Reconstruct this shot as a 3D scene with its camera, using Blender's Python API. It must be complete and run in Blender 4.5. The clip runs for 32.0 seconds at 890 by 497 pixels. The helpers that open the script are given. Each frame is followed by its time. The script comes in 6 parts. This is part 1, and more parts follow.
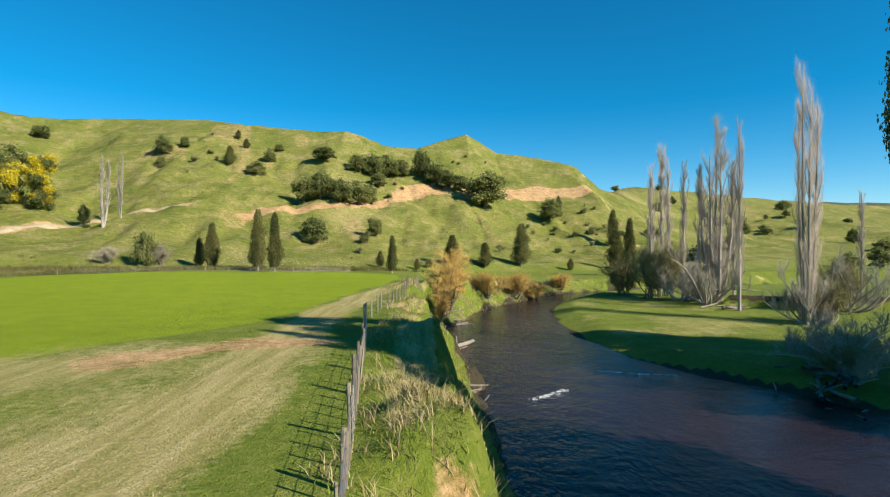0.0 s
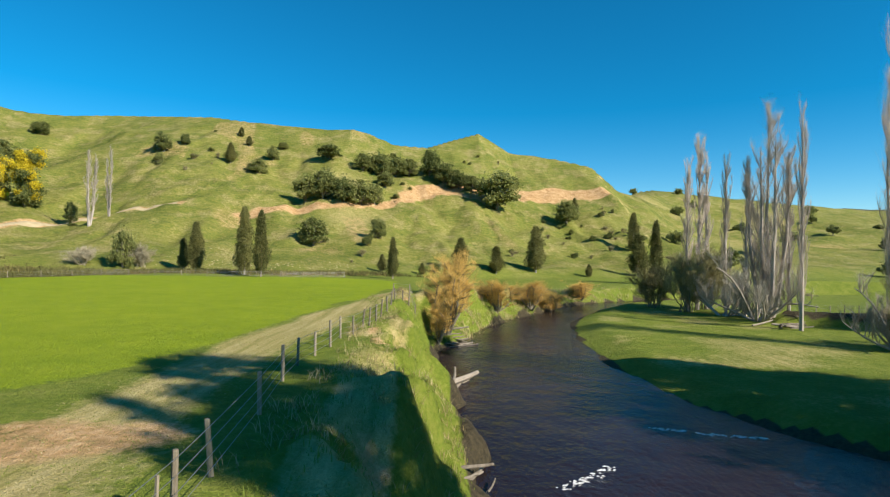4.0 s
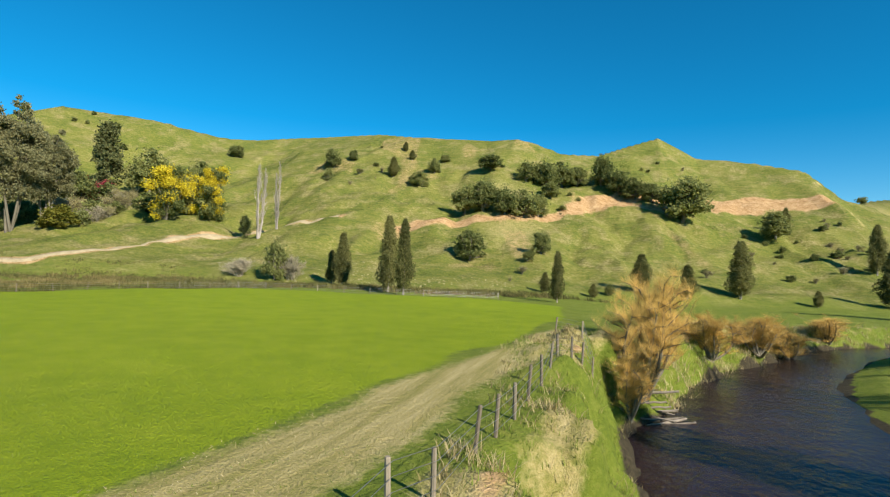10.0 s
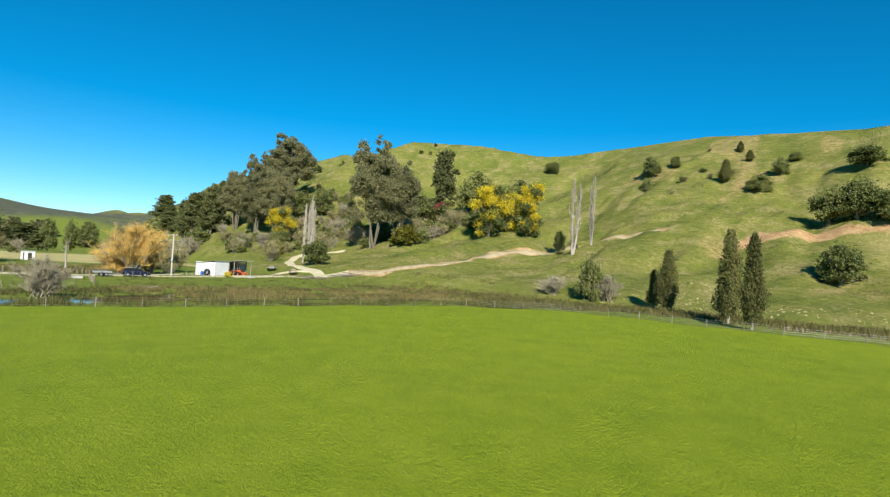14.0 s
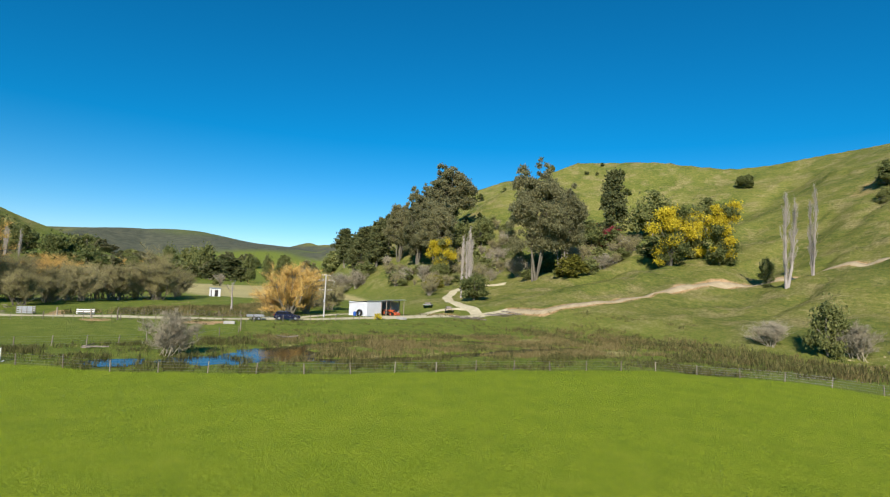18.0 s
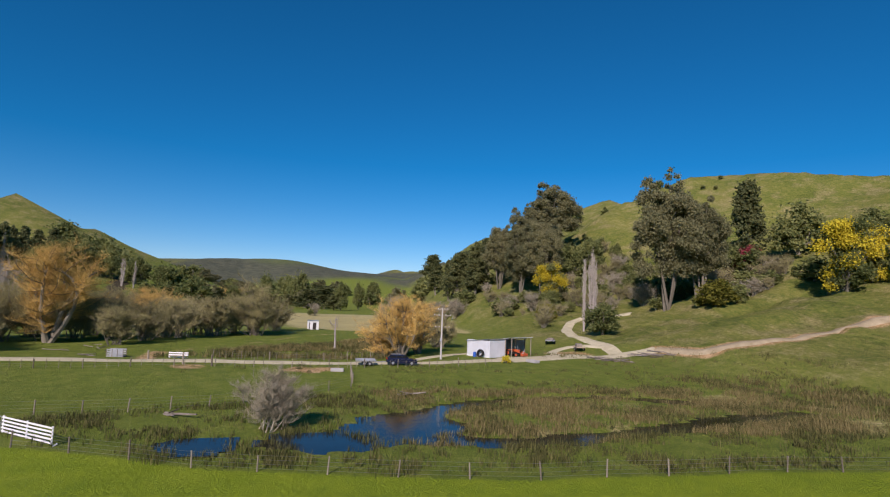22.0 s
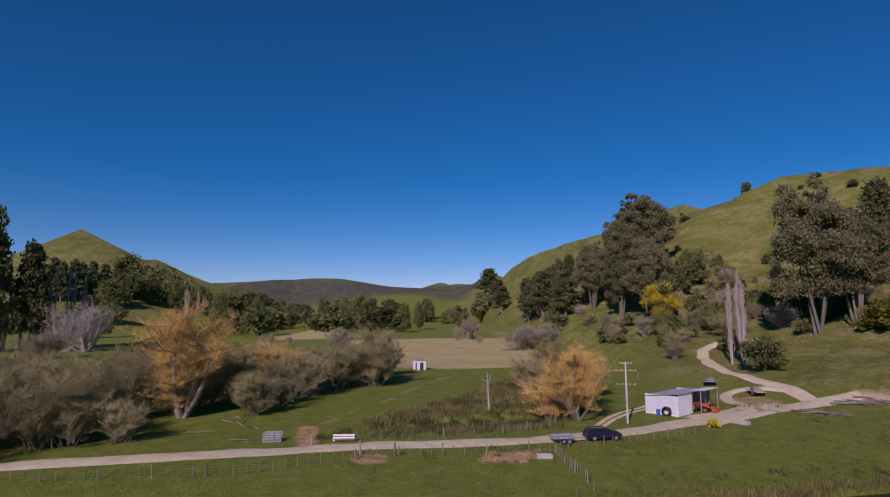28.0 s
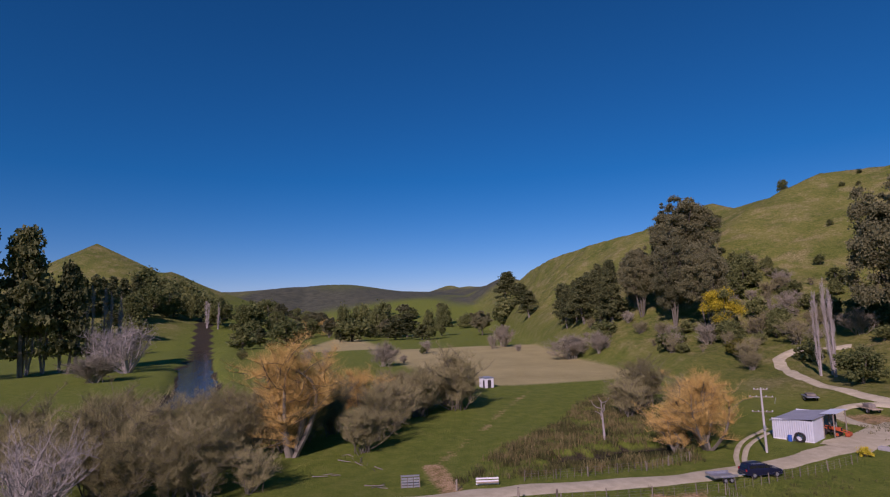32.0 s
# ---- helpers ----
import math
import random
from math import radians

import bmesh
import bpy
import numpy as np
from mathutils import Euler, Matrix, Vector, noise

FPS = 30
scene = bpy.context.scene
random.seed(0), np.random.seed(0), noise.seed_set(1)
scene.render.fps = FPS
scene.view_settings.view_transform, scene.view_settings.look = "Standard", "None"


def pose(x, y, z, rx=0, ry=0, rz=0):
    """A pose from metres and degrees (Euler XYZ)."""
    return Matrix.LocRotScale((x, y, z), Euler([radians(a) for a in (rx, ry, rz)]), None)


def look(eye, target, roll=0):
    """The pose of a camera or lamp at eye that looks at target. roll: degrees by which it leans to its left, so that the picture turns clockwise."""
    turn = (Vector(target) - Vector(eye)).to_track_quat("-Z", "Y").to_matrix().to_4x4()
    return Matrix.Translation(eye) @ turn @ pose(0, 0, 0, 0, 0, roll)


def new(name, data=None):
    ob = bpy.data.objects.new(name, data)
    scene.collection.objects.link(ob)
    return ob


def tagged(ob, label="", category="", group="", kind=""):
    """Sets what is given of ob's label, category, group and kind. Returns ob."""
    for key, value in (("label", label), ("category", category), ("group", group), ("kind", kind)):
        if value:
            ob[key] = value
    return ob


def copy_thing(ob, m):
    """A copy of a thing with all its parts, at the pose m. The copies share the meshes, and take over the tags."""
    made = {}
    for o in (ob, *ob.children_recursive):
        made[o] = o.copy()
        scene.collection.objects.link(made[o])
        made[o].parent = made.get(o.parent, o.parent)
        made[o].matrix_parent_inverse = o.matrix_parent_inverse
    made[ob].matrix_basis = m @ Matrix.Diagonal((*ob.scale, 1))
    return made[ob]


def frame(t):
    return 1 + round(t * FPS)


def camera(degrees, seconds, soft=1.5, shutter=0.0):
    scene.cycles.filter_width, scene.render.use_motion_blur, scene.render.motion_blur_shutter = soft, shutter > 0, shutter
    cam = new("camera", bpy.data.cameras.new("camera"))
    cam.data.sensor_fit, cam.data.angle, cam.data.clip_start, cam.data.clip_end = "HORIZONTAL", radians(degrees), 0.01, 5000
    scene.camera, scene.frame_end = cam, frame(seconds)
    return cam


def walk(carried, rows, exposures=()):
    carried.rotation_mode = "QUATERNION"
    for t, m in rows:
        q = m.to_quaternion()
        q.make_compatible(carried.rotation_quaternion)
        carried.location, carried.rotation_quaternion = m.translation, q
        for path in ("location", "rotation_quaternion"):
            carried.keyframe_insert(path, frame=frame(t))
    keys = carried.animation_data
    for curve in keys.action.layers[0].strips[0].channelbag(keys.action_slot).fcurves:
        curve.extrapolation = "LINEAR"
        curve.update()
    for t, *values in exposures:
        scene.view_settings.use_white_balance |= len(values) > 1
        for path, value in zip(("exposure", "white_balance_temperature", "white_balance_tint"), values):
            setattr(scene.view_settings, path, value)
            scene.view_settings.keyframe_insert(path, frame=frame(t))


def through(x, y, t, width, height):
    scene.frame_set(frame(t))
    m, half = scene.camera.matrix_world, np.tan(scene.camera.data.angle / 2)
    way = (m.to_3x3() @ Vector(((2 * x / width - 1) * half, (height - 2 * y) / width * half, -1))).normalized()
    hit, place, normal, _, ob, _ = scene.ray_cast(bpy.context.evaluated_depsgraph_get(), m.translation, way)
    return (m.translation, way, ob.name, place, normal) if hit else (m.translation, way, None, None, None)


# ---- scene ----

# The camera: seconds, place in metres, yaw to the left of +y, pitch and roll in degrees.
PATH = [
    (0, -1.022, -1.782, 4.556, -1.019, -0.068, 0.118),
    (0.5, -0.922, -0.511, 4.606, -0.461, -0.120, 0.229),
    (1, -0.764, 0.837, 4.646, -0.158, -0.034, 0.252),
    (1.5, -0.545, 2.002, 4.814, 1.742, 0.054, 0.257),
    (2, -0.338, 3.269, 4.900, 3.188, 0.004, 0.284),
    (2.5, -0.104, 5.066, 4.854, 2.755, 0.107, 0.339),
    (3, 0.063, 7.019, 4.713, 1.424, 0.197, 0.505),
    (3.5, 0.180, 9.247, 4.520, 0.233, 0.268, 0.655),
    (5.5, 1.356, 17.424, 4.744, 0.439, 0.383, 0.883),
    (6, 1.214, 19.272, 4.675, 0.005, 0.506, 0.985),
    (6.5, 1.012, 21.007, 4.691, 0.436, 0.546, 1.143),
    (7, 0.884, 22.557, 4.641, 0.815, 0.874, 1.233),
    (7.5, 0.723, 24.079, 4.588, 1.518, 1.213, 1.239),
    (8, 0.393, 25.766, 4.531, 3.458, 1.470, 1.127),
    (8.5, 0.067, 27.425, 4.493, 7.488, 1.514, 1.211),
    (9, -0.463, 29.061, 4.467, 11.296, 1.452, 1.394),
    (9.5, -0.985, 30.561, 4.419, 13.916, 1.522, 1.571),
    (10, -1.369, 31.537, 4.476, 17.404, 1.722, 1.783),
    (10.5, -1.711, 31.728, 4.810, 23.569, 1.139, 2.492),
    (11, -2.150, 31.683, 5.158, 30.669, 0.302, 3.332),
    (11.5, -2.310, 32.154, 5.014, 36.875, 0.427, 3.949),
    (12, -2.666, 33.523, 4.797, 40.892, 0.566, 3.967),
    (12.5, -3.953, 35.200, 4.849, 44.719, 0.841, 3.831),
    (13, -5.430, 36.915, 4.980, 46.726, 1.171, 3.616),
    (13.5, -6.625, 38.198, 5.290, 47.960, 1.480, 3.370),
    (14, -7.391, 39.648, 5.600, 49.256, 1.770, 3.070),
    (14.5, -8.268, 41.505, 5.800, 51.681, 2.080, 2.980),
    (15, -9.617, 43.399, 6.330, 55.347, 2.240, 3.160),
    (15.5, -10.572, 45.072, 6.610, 58.446, 2.420, 3.100),
    (17.5, -17.307, 48.552, 8.400, 65.100, 3.190, 2.820),
    (18, -19.897, 49.002, 8.570, 66.495, 3.510, 2.640),
    (18.5, -22.87, 49.07, 8.72, 68.36, 3.83, 2.64),
    (19, -25.70, 49.02, 8.86, 69.88, 4.04, 2.71),
    (19.5, -28.39, 48.87, 8.86, 70.62, 4.39, 2.61),
    (20, -30.92, 48.76, 8.96, 71.83, 4.74, 2.63),
    (20.5, -33.30, 48.52, 9.14, 72.63, 5.06, 2.65),
    (21, -35.53, 48.26, 9.33, 73.43, 5.31, 2.64),
    (21.5, -37.85, 47.90, 9.61, 74.10, 5.57, 2.48),
    (22, -40.00, 47.46, 9.81, 75.21, 5.76, 2.25),
    (22.5, -42.24, 46.81, 9.98, 76.09, 6.04, 2.07),
    (23, -44.37, 46.23, 10.24, 77.39, 6.19, 1.93),
    (23.5, -46.39, 45.36, 10.56, 77.91, 6.34, 1.79),
    (24, -48.15, 43.98, 10.99, 78.28, 6.51, 1.55),
    (24.5, -49.81, 42.84, 11.41, 77.88, 6.64, 1.47),
    (25, -51.38, 41.68, 11.84, 77.82, 6.75, 1.32),
    (25.5, -52.68, 40.22, 12.82, 78.65, 6.68, 1.03),
    (26, -53.58, 38.57, 13.53, 79.88, 6.61, 0.91),
    (26.5, -53.81, 36.52, 13.63, 80.85, 6.93, 1.04),
    (28.5, -57.25, 28.94, 17.14, 79.00, 6.71, -0.50),
    (29, -58.13, 27.20, 17.70, 80.24, 6.69, -0.63),
    (29.5, -59.03, 25.51, 18.16, 80.21, 6.70, -0.87),
    (30, -60.18, 23.72, 18.47, 79.54, 6.87, -1.06),
    (30.5, -61.66, 22.03, 18.68, 77.41, 6.96, -1.28),
    (31, -62.71, 20.11, 19.04, 76.75, 7.03, -1.61),
    (31.5, -62.92, 17.60, 19.63, 78.05, 7.03, -1.75),
    (32, -62.34, 15.31, 20.41, 79.70, 6.95, -1.84),
]


def aim(x, y, z, yaw, pitch, roll):
    return pose(x, y, z, 0, 0, yaw) @ pose(0, 0, 0, 90 + pitch) @ pose(0, 0, 0, 0, 0, roll)


cam = camera(78, 32.0, soft=1.2)
walk(cam, [(t, aim(*row)) for t, *row in PATH],
     exposures=[(0, 0.78, 6950, 11), (9, 0.76, 6950, 11), (13, 0.66, 6700, 9), (17, 0.54, 6560, 14), (20, 0.14, 6460, 21), (23, -0.10, 6400, 38), (27, -0.48, 6290, 53), (32, -0.57, 6240, 57)])

# Daylight: low winter sun from behind the river, clear sky.
SUN_TO = Vector((0.84, -0.54, 0.0)).normalized() * math.cos(radians(33)) + Vector((0, 0, math.sin(radians(33))))
world = bpy.data.worlds.new("sky")
scene.world = world
world.use_nodes = True
_n, _l = world.node_tree.nodes, world.node_tree.links
_sky = _n.new("ShaderNodeTexSky")
_sky.sky_type, _sky.sun_disc = "NISHITA", False
_sky.sun_elevation = radians(33)
_sky.sun_rotation = math.atan2(SUN_TO.x, SUN_TO.y)
_sky.altitude, _sky.air_density, _sky.dust_density, _sky.ozone_density = 1800, 1.0, 0.0, 4.0
_deep = _n.new("ShaderNodeHueSaturation")
_deep.inputs["Saturation"].default_value = 1.42
_deep.inputs["Hue"].default_value = 0.488
_l.new(_sky.outputs["Color"], _deep.inputs["Color"])
_l.new(_deep.outputs["Color"], _n["Background"].inputs["Color"])
_n["Background"].inputs["Strength"].default_value = 0.092
sun = new("sun", bpy.data.lights.new("sun", "SUN"))
sun.data.energy, sun.data.angle, sun.data.color = 5.0, radians(0.55), (1.0, 0.94, 0.84)
sun.matrix_world = look(SUN_TO * 100, (0, 0, 0))


# ---- materials ----
def blank(name, rough=0.8, metal=0.0, spec=0.4):
    m = bpy.data.materials.new(name)
    m.use_nodes = True
    b = m.node_tree.nodes["Principled BSDF"]
    b.inputs["Roughness"].default_value, b.inputs["Metallic"].default_value = rough, metal
    b.inputs["Specular IOR Level"].default_value = spec
    return m, m.node_tree.nodes, m.node_tree.links, b


def noise_node(n, l, scale, detail=4.0, rough=0.6, coord=None, stretch=None):
    t = n.new("ShaderNodeTexNoise")
    t.inputs["Scale"].default_value, t.inputs["Detail"].default_value, t.inputs["Roughness"].default_value = scale, detail, rough
    if coord is not None:
        if stretch:
            mp = n.new("ShaderNodeMapping")
            mp.inputs["Scale"].default_value = stretch
            l.new(coord, mp.inputs["Vector"])
            coord = mp.outputs["Vector"]
        l.new(coord, t.inputs["Vector"])
    return t.outputs["Fac"]


def ramp(n, l, fac, stops):
    r = n.new("ShaderNodeValToRGB")
    r.color_ramp.elements[0].position, r.color_ramp.elements[0].color = stops[0][0], (*stops[0][1], 1)
    r.color_ramp.elements[1].position, r.color_ramp.elements[1].color = stops[-1][0], (*stops[-1][1], 1)
    for p, c in stops[1:-1]:
        r.color_ramp.elements.new(p).color = (*c, 1)
    l.new(fac, r.inputs["Fac"])
    return r.outputs["Color"]


def blend(n, l, fac, a, b, mode="MIX"):
    m = n.new("ShaderNodeMix")
    m.data_type, m.blend_type = "RGBA", mode
    for i, v in ((0, fac), (6, a), (7, b)):
        if isinstance(v, (int, float)):
            m.inputs[i].default_value = v
        elif isinstance(v, tuple):
            m.inputs[i].default_value = (*v, 1)
        else:
            l.new(v, m.inputs[i])
    return m.outputs[2]


def calc(n, l, op, a, b=0.0, c=None, clamp=False):
    m = n.new("ShaderNodeMath")
    m.operation, m.use_clamp = op, clamp
    for i, v in ((0, a), (1, b), (2, c)):
        if v is None:
            continue
        if isinstance(v, (int, float)):
            m.inputs[i].default_value = v
        else:
            l.new(v, m.inputs[i])
    return m.outputs[0]


def bump(n, l, b, height, strength=0.3, dist=0.02):
    k = n.new("ShaderNodeBump")
    k.inputs["Strength"].default_value, k.inputs["Distance"].default_value = strength, dist
    l.new(height, k.inputs["Height"])
    l.new(k.outputs["Normal"], b.inputs["Normal"])


def mottled(name, dark, light, scale=3.0, rough=0.85, metal=0.0, relief=0.2, fine=40.0, stretch=None, spec=0.3, vary=0.0, island=0.0):
    """A surface of two tones at two scales, with fine relief; vary: tone from object to object; island: from piece to piece."""
    m, n, l, b = blank(name, rough, metal, spec)
    co = n.new("ShaderNodeTexCoord").outputs["Object"]
    big, small = noise_node(n, l, scale, 4, 0.6, co, stretch), noise_node(n, l, fine, 3, 0.7, co, stretch)
    f = calc(n, l, "ADD", calc(n, l, "MULTIPLY", big, 0.65), calc(n, l, "MULTIPLY", small, 0.35))
    if vary:
        r = n.new("ShaderNodeObjectInfo").outputs["Random"]
        f = calc(n, l, "ADD", f, calc(n, l, "MULTIPLY", calc(n, l, "SUBTRACT", r, 0.5), vary))
    if island:
        r = n.new("ShaderNodeNewGeometry").outputs["Random Per Island"]
        f = calc(n, l, "ADD", f, calc(n, l, "MULTIPLY", calc(n, l, "SUBTRACT", r, 0.5), island))
    l.new(ramp(n, l, f, [(0.28, dark), (0.72, light)]), b.inputs["Base Color"])
    if relief:
        bump(n, l, b, small, relief, 0.02)
    return m


def leafy(name, dark, light, rough=0.7, through=0.52):
    """Foliage: each leaf clump has its own tone; some light comes through."""
    m, n, l, b = blank(name, rough, 0, 0.25)
    r = n.new("ShaderNodeNewGeometry").outputs["Random Per Island"]
    o = n.new("ShaderNodeObjectInfo").outputs["Random"]
    co = n.new("ShaderNodeTexCoord").outputs["Object"]
    f = calc(n, l, "ADD", calc(n, l, "MULTIPLY", r, 0.5), calc(n, l, "MULTIPLY", noise_node(n, l, 0.6, 3, 0.6, co), 0.5))
    f = calc(n, l, "ADD", f, calc(n, l, "MULTIPLY", calc(n, l, "SUBTRACT", o, 0.5), 0.35))
    c = ramp(n, l, f, [(0.2, dark), (0.8, light)])
    l.new(c, b.inputs["Base Color"])
    t = n.new("ShaderNodeBsdfTranslucent")
    l.new(c, t.inputs["Color"])
    mix = n.new("ShaderNodeMixShader")
    mix.inputs[0].default_value = through
    l.new(b.outputs[0], mix.inputs[1])
    l.new(t.outputs[0], mix.inputs[2])
    l.new(mix.outputs[0], n["Material Output"].inputs["Surface"])
    return m


def ground_material():
    m, n, l, b = blank("pasture", 0.9, 0, 0.15)
    co = n.new("ShaderNodeTexCoord").outputs["Object"]

    def attr(name):
        a = n.new("ShaderNodeAttribute")
        a.attribute_name = name
        return a.outputs["Fac"]
    streak = noise_node(n, l, 2.2, 4, 0.6, co, (1.0, 0.07, 1.0))
    terr = noise_node(n, l, 0.5, 5, 0.7, co, (0.5, 1.0, 2.6))
    n1, n2, n3, n4 = (noise_node(n, l, s, d, 0.65, co) for s, d in ((0.05, 5), (0.45, 5), (3.5, 5), (16, 4)))
    lush = ramp(n, l, calc(n, l, "ADD", calc(n, l, "ADD", calc(n, l, "MULTIPLY", n2, 0.34), calc(n, l, "MULTIPLY", n1, 0.2)), calc(n, l, "MULTIPLY", n4, 0.46)), [(0.34, (0.132, 0.205, 0.007)), (0.52, (0.215, 0.285, 0.012)), (0.68, (0.29, 0.335, 0.026))])
    rough = ramp(n, l, calc(n, l, "ADD", calc(n, l, "MULTIPLY", n3, 0.5), calc(n, l, "MULTIPLY", n2, 0.5)), [(0.3, (0.078, 0.118, 0.014)), (0.5, (0.145, 0.188, 0.024)), (0.72, (0.26, 0.262, 0.062))])
    # thin grass, worn tan patches and dark terracettes on the hill
    scar = noise_node(n, l, 0.11, 6, 0.72, co, (1.0, 0.8, 1.4))
    fleck = noise_node(n, l, 1.3, 5, 0.75, co)
    hillc = ramp(n, l, calc(n, l, "ADD", calc(n, l, "MULTIPLY", n1, 0.32), calc(n, l, "ADD", calc(n, l, "MULTIPLY", terr, 0.30), calc(n, l, "MULTIPLY", fleck, 0.38))), [(0.38, (0.058, 0.080, 0.013)), (0.46, (0.122, 0.150, 0.026)), (0.54, (0.19, 0.195, 0.042)), (0.64, (0.34, 0.285, 0.12))])
    bare = n.new("ShaderNodeMapRange")
    bare.inputs["From Min"].default_value, bare.inputs["From Max"].default_value = 0.50, 0.63
    bare.inputs["To Max"].default_value = 0.6
    l.new(scar, bare.inputs["Value"])
    hillc = blend(n, l, bare.outputs["Result"], hillc, ramp(n, l, fleck, [(0.34, (0.155, 0.13, 0.05)), (0.5, (0.31, 0.255, 0.105)), (0.68, (0.48, 0.395, 0.21))]))
    dry = ramp(n, l, calc(n, l, "ADD", calc(n, l, "MULTIPLY", streak, 0.6), calc(n, l, "MULTIPLY", n4, 0.4)), [(0.32, (0.19, 0.20, 0.04)), (0.47, (0.335, 0.29, 0.105)), (0.66, (0.52, 0.43, 0.21))])
    clay = ramp(n, l, calc(n, l, "ADD", calc(n, l, "MULTIPLY", n3, 0.5), calc(n, l, "MULTIPLY", n2, 0.5)), [(0.34, (0.20, 0.115, 0.05)), (0.48, (0.44, 0.27, 0.125)), (0.6, (0.58, 0.40, 0.215)), (0.72, (0.33, 0.27, 0.12))])
    mud_and_shade = ramp(n, l, n3, [(0.3, (0.025, 0.022, 0.014)), (0.7, (0.085, 0.07, 0.04))])
    stub = ramp(n, l, calc(n, l, "ADD", calc(n, l, "MULTIPLY", n1, 0.4), calc(n, l, "MULTIPLY", n3, 0.6)), [(0.35, (0.31, 0.27, 0.105)), (0.65, (0.54, 0.47, 0.205))])
    c = blend(n, l, attr("hill"), rough, hillc)
    # distant bush, its tone lifted to carry a slight painted haze
    hazed_wood = ramp(n, l, calc(n, l, "ADD", calc(n, l, "MULTIPLY", n1, 0.6), calc(n, l, "MULTIPLY", n2, 0.4)), [(0.4, (0.055, 0.066, 0.042)), (0.6, (0.12, 0.122, 0.072))])
    for name, col in (("lush", lush), ("dry", dry), ("stubble", stub), ("clay", clay), ("mud_and_shade", mud_and_shade), ("hazed_bushland", hazed_wood)):
        a = attr(name)
        edge = calc(n, l, "ADD", a, calc(n, l, "MULTIPLY", calc(n, l, "SUBTRACT", calc(n, l, "ADD", calc(n, l, "MULTIPLY", n3, 0.6), calc(n, l, "MULTIPLY", n2, 0.4)), 0.5), 0.9))
        k = n.new("ShaderNodeMapRange")
        k.inputs["From Min"].default_value, k.inputs["From Max"].default_value = 0.38, 0.62
        l.new(calc(n, l, "MULTIPLY", edge, calc(n, l, "GREATER_THAN", a, 0.02)), k.inputs["Value"])
        c = blend(n, l, k.outputs["Result"], c, col)
    l.new(c, b.inputs["Base Color"])
    bump(n, l, b, calc(n, l, "ADD", calc(n, l, "ADD", n3, calc(n, l, "MULTIPLY", n4, 0.6)), calc(n, l, "MULTIPLY", calc(n, l, "MULTIPLY", calc(n, l, "ADD", terr, calc(n, l, "MULTIPLY", fleck, 0.7)), attr("hill")), 3.4)), 0.9, 0.22)
    return m


def water_material(name, tint, rough, wave=1.5, strength=0.25, spec=0.3):
    m, n, l, b = blank(name, rough, 0, spec)
    co = n.new("ShaderNodeTexCoord").outputs["Object"]
    b.inputs["IOR"].default_value = 1.33
    l.new(ramp(n, l, noise_node(n, l, 0.12, 3, 0.6, co), [(0.35, tuple(v * 0.6 for v in tint)), (0.65, tint)]), b.inputs["Base Color"])
    h = calc(n, l, "ADD", noise_node(n, l, wave, 5, 0.6, co, (1.0, 0.55, 1.0)), calc(n, l, "MULTIPLY", noise_node(n, l, wave * 0.22, 3, 0.5, co), 1.6))
    bump(n, l, b, h, strength, 0.1)
    return m


M_GROUND = ground_material()
M_RIVER = water_material("river_water", (0.020, 0.013, 0.017), 0.10, 2.6, 0.85, 0.20)
M_REACH = water_material("reach_water", (0.045, 0.036, 0.03), 0.10, 1.2, 0.7, 0.5)
M_POND = water_material("pond_water", (0.02, 0.022, 0.016), 0.05, 2.5, 0.08)
M_CLOD = mottled("pale_clods", (0.20, 0.185, 0.075), (0.40, 0.35, 0.18), 1.2, 0.95, 0, 0.3, 9, island=0.5)
M_FOAM = mottled("white_water", (0.35, 0.37, 0.38), (0.8, 0.82, 0.83), 5, 0.4)
M_CLAYROAD = mottled("clay_track", (0.24, 0.19, 0.10), (0.46, 0.38, 0.24), 0.6, 0.95, 0, 0.5, 9)
M_GRAVEL = mottled("limestone_gravel", (0.37, 0.325, 0.19), (0.64, 0.575, 0.375), 0.7, 0.95, 0, 0.5, 14)
M_BARK = mottled("grey_bark", (0.09, 0.08, 0.056), (0.25, 0.225, 0.165), 2, 0.9, 0, 0.5, 14, (1, 1, 0.25), vary=0.2)
M_PALE = mottled("pale_bark", (0.22, 0.19, 0.16), (0.44, 0.395, 0.345), 2, 0.85, 0, 0.4, 14, (1, 1, 0.25), vary=0.2)
M_TWIG = mottled("poplar_twigs", (0.34, 0.285, 0.235), (0.57, 0.49, 0.42), 0.8, 0.85, 0, 0, 10, vary=0.2, island=0.4)
M_PALETWIG = mottled("pale_twigs", (0.26, 0.235, 0.185), (0.47, 0.43, 0.36), 0.8, 0.85, 0, 0, 10, vary=0.2, island=0.4)
M_ORANGE = mottled("orange_willow_twigs", (0.44, 0.27, 0.06), (0.74, 0.50, 0.15), 0.6, 0.7, 0, 0, 10, vary=0.25, island=0.5)
M_BROWN = mottled("olive_brown_twigs", (0.16, 0.145, 0.055), (0.36, 0.32, 0.14), 0.6, 0.85, 0, 0, 10, vary=0.3, island=0.5)
M_GREYT = mottled("grey_twigs", (0.20, 0.178, 0.118), (0.41, 0.365, 0.255), 0.6, 0.85, 0, 0, 10, vary=0.2, island=0.5)
M_CYP = leafy("conifer_green", (0.095, 0.106, 0.034), (0.27, 0.262, 0.092))
M_BUSH = leafy("bush_green", (0.11, 0.142, 0.042), (0.32, 0.335, 0.115))
M_PINE = leafy("pine_green", (0.075, 0.095, 0.036), (0.225, 0.238, 0.09))
